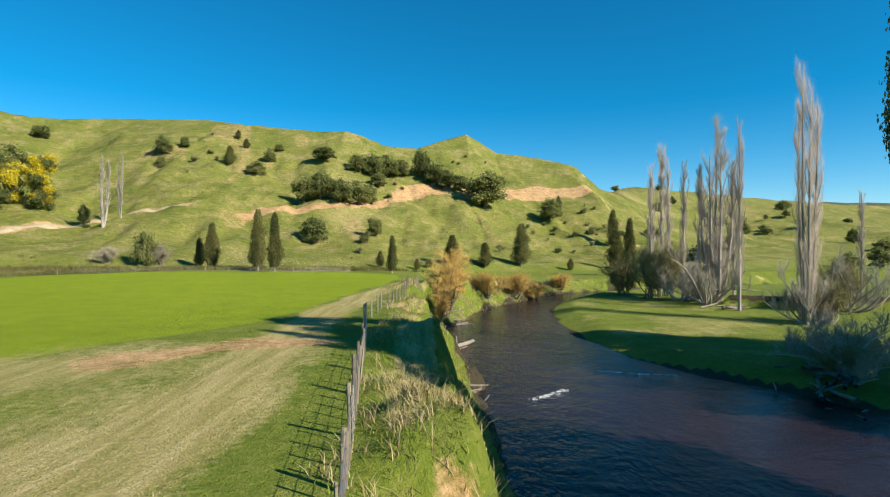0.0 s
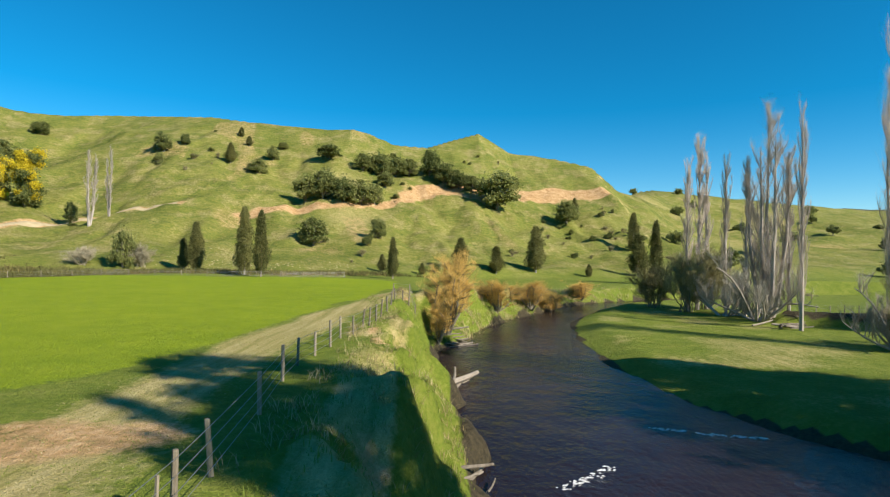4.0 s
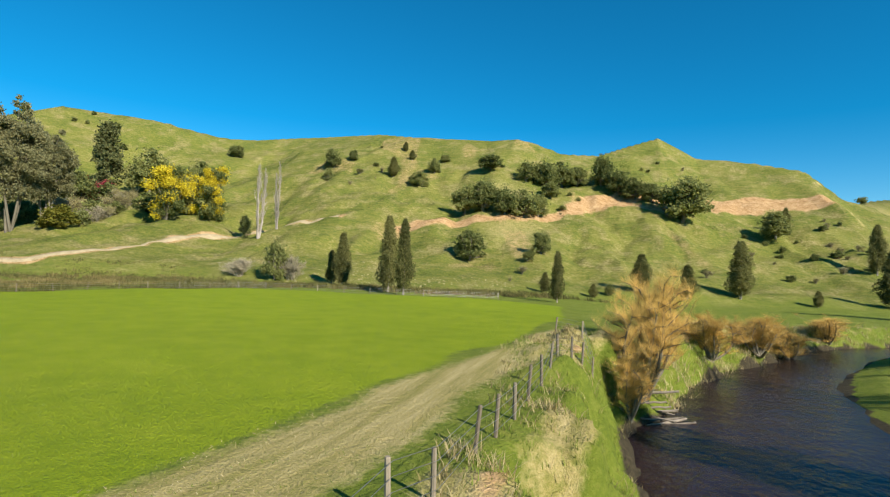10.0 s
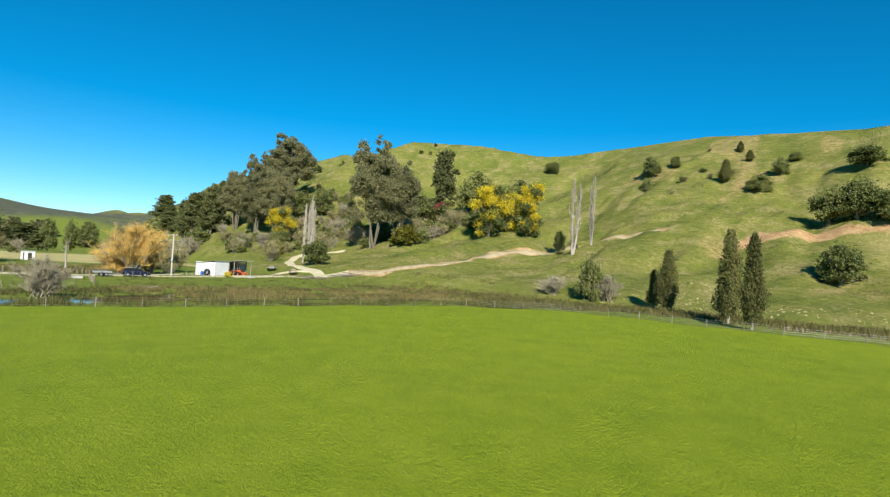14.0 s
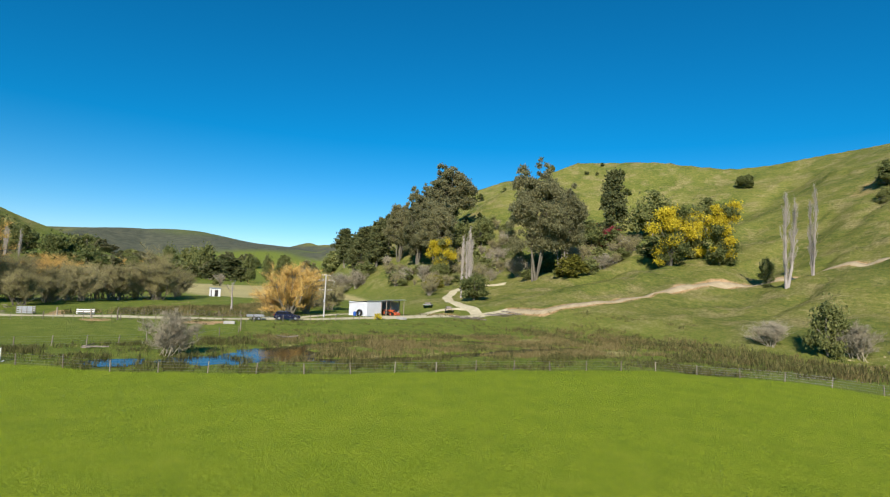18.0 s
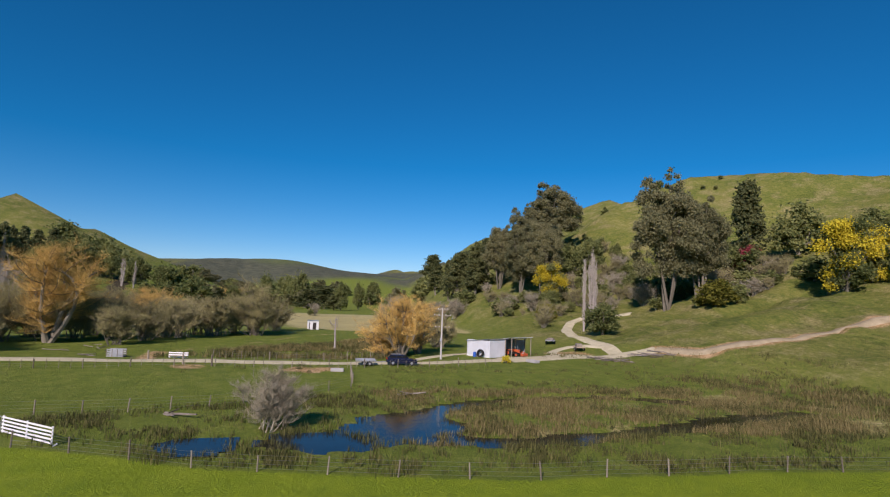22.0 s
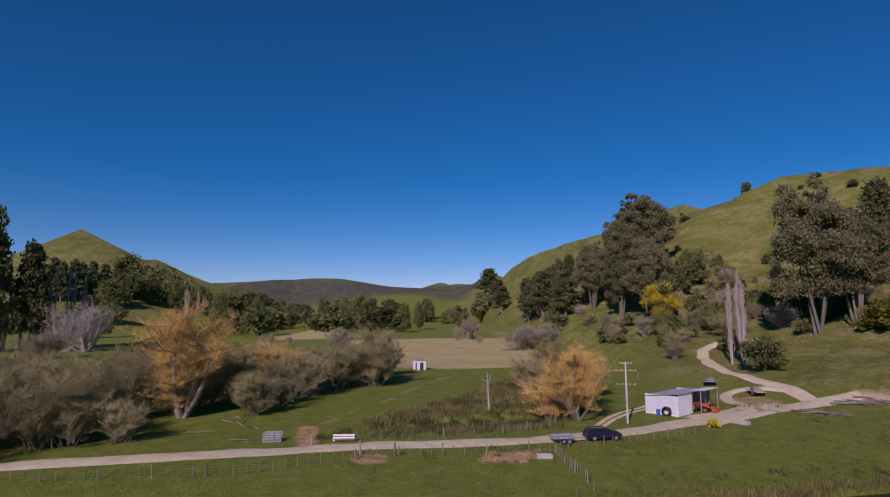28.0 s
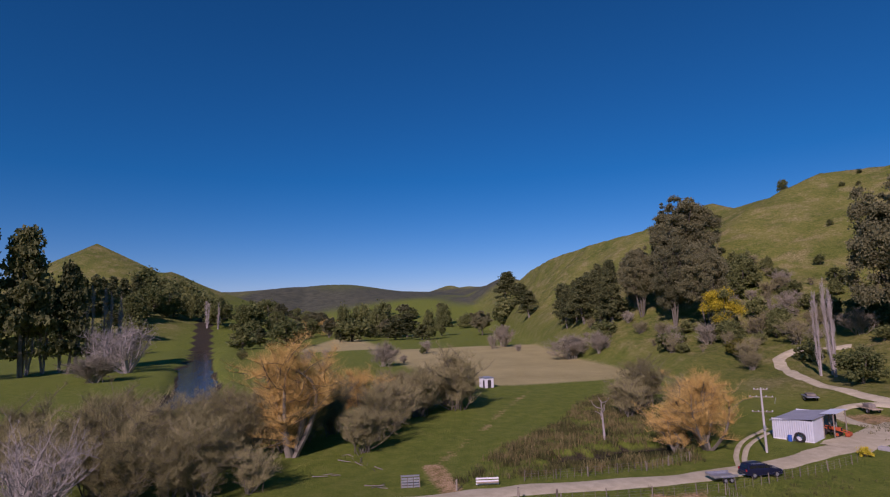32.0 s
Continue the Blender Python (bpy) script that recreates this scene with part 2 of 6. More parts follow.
M_GUM = leafy("gum_olive", (0.135, 0.145, 0.066), (0.37, 0.352, 0.175))
M_YELLOW = leafy("wattle_yellow", (0.42, 0.33, 0.015), (0.72, 0.60, 0.04), 0.7, 0.2)
M_YGREEN = leafy("yellow_green", (0.085, 0.10, 0.015), (0.26, 0.24, 0.035))
M_RED = leafy("pink_red_leaf", (0.26, 0.045, 0.05), (0.52, 0.12, 0.13))
M_RUST = leafy("rust_leaf", (0.12, 0.045, 0.02), (0.26, 0.11, 0.05))
M_DRYGRASS = leafy("dry_grass", (0.24, 0.19, 0.075), (0.52, 0.44, 0.24), 0.9, 0.2)
M_GRASS = leafy("green_grass", (0.10, 0.152, 0.014), (0.23, 0.285, 0.05), 0.85, 0.3)
M_RUSH = leafy("rush", (0.06, 0.066, 0.018), (0.20, 0.185, 0.06), 0.85, 0.2)
M_RUSHBROWN = leafy("brown_rush", (0.12, 0.098, 0.034), (0.30, 0.245, 0.10), 0.85, 0.2)
M_POST = mottled("weathered_post", (0.12, 0.10, 0.072), (0.30, 0.26, 0.195), 5, 0.9, 0, 0.5, 30, (1, 1, 0.2), vary=0.35)
M_WIRE = mottled("fence_wire", (0.22, 0.22, 0.22), (0.42, 0.42, 0.42), 20, 0.5, 0.8, 0)
M_LOG = mottled("drift_log", (0.09, 0.075, 0.055), (0.27, 0.235, 0.19), 1.6, 0.85, 0, 0.5, 16, (1, 1, 0.3), vary=0.4)

def lerp_on(v, xs, ys):
    return np.interp(v, xs, ys)


def smooth(a, b, v):
    t = np.clip((v - a) / (b - a), 0, 1)
    return t * t * (3 - 2 * t)


def lattice(ix, iy, seed):
    h = np.sin(ix * 127.1 + iy * 311.7 + seed * 74.7) * 43758.5453
    return h - np.floor(h)


def wobble(x, y, size, seed=1):
    """Value noise, -1 to 1, for arrays."""
    x, y = np.asarray(x, float) / size, np.asarray(y, float) / size
    ix, iy = np.floor(x), np.floor(y)
    u, v = x - ix, y - iy
    u, v = u * u * (3 - 2 * u), v * v * (3 - 2 * v)
    a, b = lattice(ix, iy, seed), lattice(ix + 1, iy, seed)
    c, d = lattice(ix, iy + 1, seed), lattice(ix + 1, iy + 1, seed)
    return 2 * (a + (b - a) * u + (c - a) * v + (a - b - c + d) * u * v) - 1


def near_line(x, y, line):
    """Distance to a polyline and the length along it at which it is nearest."""
    x, y = np.asarray(x, float), np.asarray(y, float)
    best, along, run = np.full(x.shape, 1e9), np.zeros(x.shape), 0.0
    for (ax, ay), (bx, by) in zip(line, line[1:]):
        dx, dy = bx - ax, by - ay
        length = math.hypot(dx, dy)
        t = np.clip(((x - ax) * dx + (y - ay) * dy) / length**2, 0, 1)
        d = np.hypot(x - ax - t * dx, y - ay - t * dy)
        along = np.where(d < best, run + t * length, along)
        best = np.minimum(best, d)
        run += length
    return best, along


# The river by its two water edges, as x over y; it bends away past y = 120.
RIVER_Y = [-200, -40, 10, 21, 25, 31, 37, 44, 50, 55, 62, 67, 70, 73, 78, 86, 92, 100, 106, 112, 117, 124, 132, 140, 150]
RIVER_L = [-5, 3.6, 3.2, 2.6, 2.1, 1.8, 1.6, 1.2, 0.9, 0.2, -0.8, -1.0, 0.0, 1.6, 3.8, 5.6, 8.2, 12.5, 16.5, 19, 22, 29, 40, 58, 95]
RIVER_R = [25, 24, 24.5, 25.5, 26.5, 28, 25.5, 20.5, 17, 16.4, 15.8, 15.6, 15.7, 16.0, 16.4, 17.6, 19.5, 22.5, 25.5, 29, 33, 41, 56, 84, 130]
WATER_Z = -5.8
# The left bank: how wide it slopes, and how far its lip is cut back, along y.
BANK_Y = [-60, 12, 30, 38, 43, 46, 49, 54, 60, 66, 72, 78, 95, 120]
BANK_W = [4.6, 4.6, 4.3, 5.0, 5.9, 4.9, 3.9, 3.6, 3.1, 3.2, 3.8, 4.2, 4.8, 5.5]
# The lower reach, far over on the other side of the road.
REACH = [(-95, -190), (-140, -105), (-185, -44), (-225, -29), (-250, -31), (-355, -58), (-430, -74), (-570, -107), (-760, -150)]
REACH_Z = -1.6
POND_Z = -0.75
TOE = ([-1500, -700, -420, -300, -220, -165, -125, -95, -60, -30, 20, 60, 120, 220, 400, 1500],
       [330, 190, 135, 112, 105, 97, 113, 125, 134, 146, 178, 190, 205, 250, 300, 500],
       [2, 4, 4, 3, 3, 2, 2, 0.5, -1, -1.5, -1, -2, -2, 0, 2, 2])
RIDGE = ([-1500, -700, -600, -500, -455, -412, -375, -336, -314, -289, -267, -252, -238, -225, -205, -190, -137, -110, -89, -66, -52, -41, -30, -12, 2, 19, 38, 65, 86, 92, 100, 112, 135, 190, 330, 1500],
         [420, 235, 225, 230, 240, 274, 264, 262, 268, 285, 296, 310, 322, 332, 345, 350, 330, 318, 316, 315, 316, 318, 322, 332, 345, 357, 356, 352, 342, 338, 334, 332, 420, 520, 560, 900],
         [30, 71, 76, 79, 80.5, 95, 84, 83.5, 91, 89, 86.5, 83, 80.5, 81.5, 85, 86, 81, 75.5, 73.6, 71, 72, 68.6, 64.5, 65, 72, 79, 67, 63, 56.5, 50, 41, 37, 50, 64, 57, 20])


def pond_mask(x, y):
    """Above 0 in the marsh ponds."""
    a = 1 - np.hypot((x + 86.3) / 5.6, (y - 57.3) / 4.3)
    b = 1 - near_line(x, y, [(-89, 59), (-93, 60), (-96, 63.5), (-98.2, 67.5)])[0] / 1.5
    c = 1 - np.hypot((x + 83) / 2.7, (y - 49.3) / 3.9)
    d = 1 - near_line(x, y, [(-81.8, 60), (-80.9, 66), (-82, 72), (-83, 77), (-85, 84), (-87, 91), (-89.5, 102)])[0] / 1.35
    e = 1 - near_line(x, y, [(-98.2, 67.5), (-100, 74), (-101, 84), (-97.5, 93)])[0] / 1.0
    f = 1 - np.hypot((x + 82.6) / 1.6, (y - 41.5) / 2.2)
    g = 1 - np.hypot((x + 138.2 + 0.12 * (y - 54)) / 3.6, (y - 54) / 10.5)
    m = np.maximum.reduce([a, b, c, d, e, f, g])
    return m - 0.1 + 0.4 * wobble(x, y, 2.8, 5) + 0.2 * wobble(x, y, 1.1, 6)


def ground(x, y):
    """The height of the land."""
    x, y = np.asarray(x, float), np.asarray(y, float)
    z = 0.25 * wobble(x, y, 23, 2) + 0.1 * wobble(x, y, 6, 3)
    # the paddock: gently domed, lower towards the marsh and the far fence
    z = z - 1.1 * smooth(70, 130, y) * smooth(-90, -20, x) - 0.6 * smooth(-55, -75, x) * smooth(-118, -95, x)
    z = z + 0.5 * smooth(-105, -125, x)
    z = z - 2.2 * smooth(60, 130, y) * smooth(-25, 20, x)
    # river and its banks
    left, right = lerp_on(y, RIVER_Y, RIVER_L), lerp_on(y, RIVER_Y, RIVER_R)
    left = left + 0.7 * wobble(y, 0 * y, 5, 11) + 0.45 * wobble(y, 0 * y, 2.3, 12) + 0.25 * wobble(y, 0 * y, 1.1, 10)
    right = right + 0.9 * wobble(y, 0 * y, 7, 13)
    off_l, off_r = left - x, x - right
    terrace = WATER_Z + 0.85 + 0.22 * wobble(x, y, 11, 7) + 1.6 * smooth(30, 100, off_r) + 0.5 * smooth(110, 170, y)
    mound = near_line(x, y, [(49, 89), (56, 86.5), (64, 84), (76, 80)])[0]
    terrace = terrace + 1.7 * smooth(2.4, 0.5, mound + 0.5 * wobble(x, y, 3, 8))
    bank_w = lerp_on(y, BANK_Y, BANK_W) * (1 + 0.16 * wobble(y, 0 * y, 3.1, 16) + 0.24 * wobble(x, y, 1.7, 19))
    u = np.clip(off_l / bank_w, 0, 1)
    # a grassed slope under a broken lip, or a low shelf under a cut face
    slope = lerp_on(u, [0, 0.05, 0.3, 0.74, 0.80, 0.86, 1], [0, 0.15, 0.32, 0.60, 0.66, 0.93, 1])
    shelf = lerp_on(u, [0, 0.08, 0.42, 0.56, 0.80, 1], [0, 0.10, 0.24, 0.60, 0.93, 1])
    how = smooth(-0.25, 0.25, wobble(y, 0 * y, 6.5, 20) + 0.9 * smooth(38, 33, y) - 0.9 * smooth(38, 42, y) * smooth(54, 50, y))
    z_l = WATER_Z + (z - WATER_Z) * (slope + (shelf - slope) * how)
    z_r = WATER_Z + 0.1 + (terrace - WATER_Z - 0.1) * smooth(-0.3, 4.0, off_r)
    lumps = smooth(-0.2, 1.0, off_l) * smooth(6.5, 3.5, off_l)
    z_l = z_l + lumps * (0.7 * wobble(x, y, 2.1, 17) + 0.45 * wobble(x, y, 0.9, 18))
    bed = WATER_Z - 0.9 * smooth(0, 3, np.minimum(-off_l, -off_r)) - 0.05
    in_valley = y < 175
    zz = np.where(off_l > 0, z_l, np.where(off_r > 0, z_r, bed))
    z = np.where(in_valley, zz, z)
    # the reach beyond the road
    d, _ = near_line(x, y, REACH)
    d = d + 1.5 * wobble(x, y, 12, 15)
    z = np.where(d < 14, REACH_Z - 0.7 + (z - REACH_Z + 0.7) * smooth(5.5, 10, d), z)
    # ponds
    m = pond_mask(x, y)
    z = np.where(m > -0.5, z + (POND_Z - 0.35 - z) * smooth(-0.35, 0.12, m), z)
    # the long hill
    yt, zt = lerp_on(x, TOE[0], TOE[1]), lerp_on(x, TOE[0], TOE[2])
    yr, zr = lerp_on(x, RIDGE[0], RIDGE[1]), lerp_on(x, RIDGE[0], RIDGE[2])
    s = (y - yt) / (yr - yt)
    c = np.clip(s, 0, 1)
    rise = 0.2 * c + 0.8 * c**1.7
    west = smooth(-180, -300, x)
    rise = rise + (c**0.85 - rise) * west
    folds = (4.5 * wobble(x + 0.3 * y, y * 0.35, 34, 21) - 3.0 * np.abs(wobble(x + 0.25 * y, y * 0.22, 19, 24)) + 2.6 * np.abs(wobble(x + 0.2 * y, y * 0.3, 10, 25)) + 1.9 * wobble(x, y, 13, 22) + 1.0 * wobble(x, y, 5, 23) + 0.5 * wobble(x, y, 2.6, 26)) * np.sin(np.pi * c) ** 0.8
    hill = zt + (zr - zt) * rise + folds * np.clip((zr - 5) / 60, 0.2, 1)
    # benches cut across the face: the farm road and the bare cutting
    hill = np.where(s > 1, zr - np.clip((y - yr) * 0.35, 0, zr - 6), hill)
    low = smooth(-0.01, 0.06, s)
    z = np.where(s > -0.02, z + (hill - z) * low, z)
    # the cone over the river and the far country
    far = np.hypot(x, y)
    peak = 132 - 0.62 * np.hypot(x + 867, y + 316)
    peak = np.maximum(peak, 88 - 0.42 * np.hypot(x + 885, y + 225))
    knee = 62 - 0.20 * np.hypot(x + 760, y + 330)
    z = np.maximum(z, np.maximum(peak, knee) + 3 * wobble(x, y, 60, 31))
    wide = smooth(700, 1900, far) * (112 + 30 * wobble(x, y, 420, 32) + 14 * wobble(x, y, 170, 33))
    wide = wide * (1 - 0.36 * np.exp(-(((x + 1680) / 420) ** 2 + ((y - 390) / 170) ** 2)))
    z = z + wide * smooth(250, 900, np.abs(y - 0.06 * x) + 0.5 * far)
    return z


# ---- the land ----
def mesh_of(name, verts, faces, mat=None, soft=False):
    me = bpy.data.meshes.new(name)
    me.from_pydata([tuple(map(float, v)) for v in verts], [], [tuple(map(int, f)) for f in faces])
    if mat is not None:
        me.materials.append(mat)
    if soft:
        me.polygons.foreach_set("use_smooth", [True] * len(me.polygons))
    me.update()
    return me


def steps(*rows):
    out = [np.arange(a, b, s) for a, b, s in rows]
    return np.concatenate(out + [[rows[-1][1]]])


def sheet(xs, ys, zs):
    nx, ny = len(xs), len(ys)
    gx, gy = np.meshgrid(xs, ys)
    v = np.stack([gx, gy, zs], -1).reshape(-1, 3)
    i = (np.arange(ny - 1)[:, None] * nx + np.arange(nx - 1)).ravel()
    return v, np.stack([i, i + 1, i + nx + 1, i + nx], 1)


TRACKS = {
    "hill": [(-136, 117), (-127, 121), (-125, 136), (-127.5, 155), (-127, 176), (-119, 189), (-106, 195), (-92, 199)],
    "drive": [(-139, 110), (-146, 112.5), (-153, 112.5), (-163, 114), (-178, 119), (-190, 126), (-197, 131), (-197, 139), (-188, 146)],
}
CLAY_LINE = [(-71, 206), (-58, 219), (-44, 224), (-27, 236), (-14, 262), (3, 266), (17, 266), (34, 289), (59, 305), (90, 306)]
SPUR_CUT = [(-12, 268), (6, 276), (20, 279), (36, 292), (58, 306), (95, 309)]

GX = steps((-3600, -720, 80), (-720, -240, 8), (-240, -140, 2.2), (-140, -70, 1.0), (-70, -16, 1.3), (-16, -8, 0.6), (-8, 6, 0.3), (6, 42, 0.7), (42, 120, 2.2), (120, 640, 13), (640, 3600, 80))
GY = steps((-3600, -240, 80), (-240, -60, 8), (-60, -8, 2.5), (-8, 78, 0.55), (78, 125, 0.9), (125, 380, 2.6), (380, 720, 12), (720, 3600, 80))
LX, LY = np.meshgrid(GX, GY)
LZ = ground(LX, LY)
ground_v, ground_f = sheet(GX, GY, LZ)
me = bpy.data.meshes.new("ground")
me.from_pydata(ground_v.tolist(), [], ground_f.tolist())
me.polygons.foreach_set("use_smooth", np.ones(len(me.polygons), bool))
me.materials.append(M_GROUND)


def zone(name, values):
    a = me.attributes.new(name, "FLOAT", "POINT")
    a.data.foreach_set("value", np.clip(values, 0, 1).ravel().astype(np.float32))


FENCE_EDGE = [(-83, 30), (-79.5, 38), (-76.4, 45), (-73.4, 55), (-71.5, 62), (-71, 72), (-70, 84), (-68, 96), (-58, 108), (-43, 112), (-31, 116), (-18, 124)]


def lush_mask(x, y):
    edge = np.interp(y, [p[1] for p in FENCE_EDGE], [p[0] for p in FENCE_EDGE])
    inside = smooth(-1.5, 1.5, x - edge) * smooth(124, 116, y + 0.12 * (x + 30))
    track = np.interp(y, [-60, 10, 20, 27, 33, 41, 52, 61, 71, 90, 118], [-22, -20, -18.5, -13.5, -11.2, -10.7, -9.8, -7.9, -6.8, -6.2, -8])
    return inside * smooth(1.2, -1.6, x - track + 1.2 * wobble(x, y, 5, 41))


lush = lush_mask(LX, LY)
yt_all = lerp_on(LX, TOE[0], TOE[1])
hillness = np.maximum(smooth(-12, 20, LY - yt_all), smooth(-480, -560, LX) * smooth(-120, -160, LY))
lefts, rights = lerp_on(LY, RIVER_Y, RIVER_L), lerp_on(LY, RIVER_Y, RIVER_R)
TRACK_Y, TRACK_X = [-60, 8, 20, 30, 40, 46, 52, 61, 70, 84], [-8, -7.6, -8.0, -8.6, -8.9, -8.4, -7.8, -6.1, -4.9, -4.6]
track_c = np.interp(LY, TRACK_Y, TRACK_X)
dry = 0.8 * smooth(3.3, 0.4, np.abs(LX - track_c + 0.4 * wobble(LX, LY, 3, 68))) * smooth(80, 70, LY) * smooth(-5, 3, LY)
dry = np.maximum(dry, (0.56 + 0.25 * wobble(LX, LY, 4.5, 42)) * smooth(9, 6, np.abs(LX + 12.5)) * smooth(33, 20, LY))
dry = np.maximum(dry, 0.85 * smooth(0.55, 0.8, (lefts - LX) / lerp_on(LY, BANK_Y, BANK_W)) * smooth(1.4, 1.0, (lefts - LX) / lerp_on(LY, BANK_Y, BANK_W)) * (0.6 + 0.55 * wobble(LX, LY, 2.5, 43)) * smooth(-30, 0, LY))
dry = np.maximum(dry, (0.34 + 0.2 * wobble(LX, LY, 6, 75)) * smooth(0.5, 4, LX - rights) * smooth(45, 20, LX - rights) * smooth(30, 50, LY) * smooth(125, 105, LY))
stub = smooth(-205, -222, LX) * smooth(-420, -390, LX) * smooth(30, 60, LY - 0.10 * (LX + 220)) * smooth(8, -6, LY - yt_all) * 0.9
stub = np.maximum(stub, 0.8 * smooth(-400, -430, LX) * smooth(-760, -700, LX) * smooth(-40, -10, LY + 0.12 * (LX + 400)) * smooth(60, 30, LY - 0.08 * (LX + 400)))
marsh = smooth(14, 5, np.abs(LX + 90 + 4 * wobble(LX, LY, 9, 44)) * 0.9) * smooth(50, 62, LY) * smooth(128, 105, LY)
dry = np.maximum(dry, 0.55 * marsh * (0.6 + 0.6 * wobble(LX, LY, 4, 45)))
d_clay = near_line(LX, LY, CLAY_LINE)[0]
d_cut = near_line(LX, LY, SPUR_CUT)[0]
clay = np.maximum(0.75 * smooth(5.5, 1.5, d_clay + 2.5 * wobble(LX, LY, 9, 46)), 0.95 * smooth(8.5, 4, d_cut + 3 * wobble(LX, LY, 8, 47)))
clay = np.maximum(clay, 0.6 * smooth(3, 0.6, near_line(LX, LY, TRACKS["hill"])[0] - 1))
below = lerp_on(LX, [p[0] for p in CLAY_LINE], [p[1] for p in CLAY_LINE]) - LY
clay = np.maximum(clay, (0.30 + 0.16 * wobble(LX, LY, 7, 69)) * smooth(-6, 2, below) * smooth(26, 8, below) * smooth(-75, -55, LX) * smooth(110, 80, LX))
slips = smooth(0.34, 0.62, wobble(LX + 0.3 * LY, LY * 0.35, 15, 70)) * smooth(0.1, 0.4, wobble(LX, LY, 48, 71) + 0.25)
clay = np.maximum(clay, 0.44 * slips * hillness * smooth(10, 40, LY - yt_all) * smooth(-240, -180, LX))
dry = np.maximum(dry, hillness * (0.20 + 0.36 * wobble(LX + 0.3 * LY, LY * 0.5, 30, 72)) * smooth(25, 70, LY - yt_all) * smooth(-170, -110, LX))
clay = np.maximum(clay, 0.62 * smooth(2.0, 0.6, near_line(LX, LY, [(-13.5, 20), (-10.5, 22.5), (-7, 24.5)])[0] - 0.5 + 0.9 * wobble(LX, LY, 2.5, 64)))
clay = np.maximum(clay, 0.58 * smooth(9, 3, np.hypot((LX + 144) * 0.9, LY - 101) + 2 * wobble(LX, LY, 5, 65)))
clay = np.maximum(clay, 0.6 * smooth(3.2, 1.0, np.hypot((LX + 117.5) * 0.8, (LY - 50) * 0.45) + wobble(LX, LY, 2, 66)))
clay = np.maximum(clay, 0.55 * smooth(4, 1.5, np.hypot(LX + 119.5, LY - 34)))
clay = np.maximum(clay, 0.56 * smooth(3.0, 0.8, np.abs(near_line(LX, LY, [(-138, 26.5), (-126.5, 27)])[0])))
clay = np.maximum(clay, 0.46 * smooth(1.8, 0.4, near_line(LX, LY, [(-138, 26.5), (-147, 32), (-175, 47), (-200, 61)])[0] + 0.7 * wobble(LX, LY, 4, 74)))
pond = pond_mask(LX, LY)
mud_and_shade = np.maximum(0.85 * smooth(-0.3, -0.02, pond), 0.9 * smooth(0.7, -0.1, np.minimum(np.abs(lefts - LX), 9)) * (LX < lefts + 1) * (LY < 160))
mud_and_shade = np.maximum(mud_and_shade, ((LX > lefts) & (LX < rights + 0.3) & (LY < 160)).astype(float))
mud_and_shade = np.maximum(mud_and_shade, smooth(9, 6, near_line(LX, LY, REACH)[0]))
# the mound's shaded face: its darkness is put into the ground colour
mud_and_shade = np.maximum(mud_and_shade, 0.8 * smooth(2.2, 1.0, near_line(LX, LY, [(49, 89), (56, 86.5), (64, 84), (76, 80)])[0]))
hazed_bushland = 0.8 * smooth(900, 1150, np.hypot(LX, LY)) * (0.75 + 0.5 * wobble(LX, LY, 150, 48))
hazed_bushland = np.maximum(hazed_bushland, 0.6 * smooth(-520, -600, LX) * smooth(-170, -230, LY) * smooth(-0.2, 0.3, wobble(LX, LY, 60, 49)) * (LZ < 55))
bank_u = (lefts - LX) / lerp_on(LY, BANK_Y, BANK_W)
bank_soil = smooth(0.03, 0.2, bank_u) * smooth(1.05, 0.85, bank_u) * (LY < 118) * smooth(-20, 0, LY)
clay = np.maximum(clay, 0.6 * bank_soil * smooth(0.25, 0.55, wobble(LX, LY, 1.9, 50)) * smooth(0.3, 0.75, bank_u))
mud_and_shade = np.maximum(mud_and_shade, 0.4 * bank_soil * smooth(0.25, 0.5, wobble(LX, LY, 1.3, 62)) * smooth(0.45, 0.1, bank_u))
for zone_name, zone_values in (("lush", lush), ("hill", hillness), ("dry", dry), ("stubble", stub), ("clay", clay), ("mud_and_shade", mud_and_shade), ("hazed_bushland", hazed_bushland)):
    zone(zone_name, zone_values)
tagged(new("ground", me), "rolling green pasture with dry grass, bare clay and mud", "ground", kind="structure")


def flat_water(name, label, xs, ys, keep, z, mat):
    gx, gy = np.meshgrid(xs, ys)
    v, f = sheet(xs, ys, np.full(gx.shape, z))
    k = keep(gx, gy).ravel()
    f = f[k[f].any(axis=1)]
    used = np.unique(f)
    back = np.zeros(len(v), int)
    back[used] = np.arange(len(used))
    return tagged(new(name, mesh_of(name, v[used], back[f], mat, True)), label, "water", kind="structure")


def in_river(x, y):
    return (x > lerp_on(y, RIVER_Y, RIVER_L) - 2.5) & (x < lerp_on(y, RIVER_Y, RIVER_R) + 2.5)


flat_water("water", "dark brown river water with small ripples", steps((-20, 140, 1.6)), steps((-200, 150, 2)), in_river, WATER_Z, M_RIVER)
flat_water("water_pond", "still dark marsh pond reflecting the sky", steps((-147, -76, 1.0)), steps((34, 116, 1.0)), lambda x, y: pond_mask(x, y) > -0.3, POND_Z, M_POND)
flat_water("water_reach", "far reach of the river below willows", steps((-770, -80, 4)), steps((-170, 0, 4)), lambda x, y: near_line(x, y, REACH)[0] < 11, REACH_Z, M_REACH)


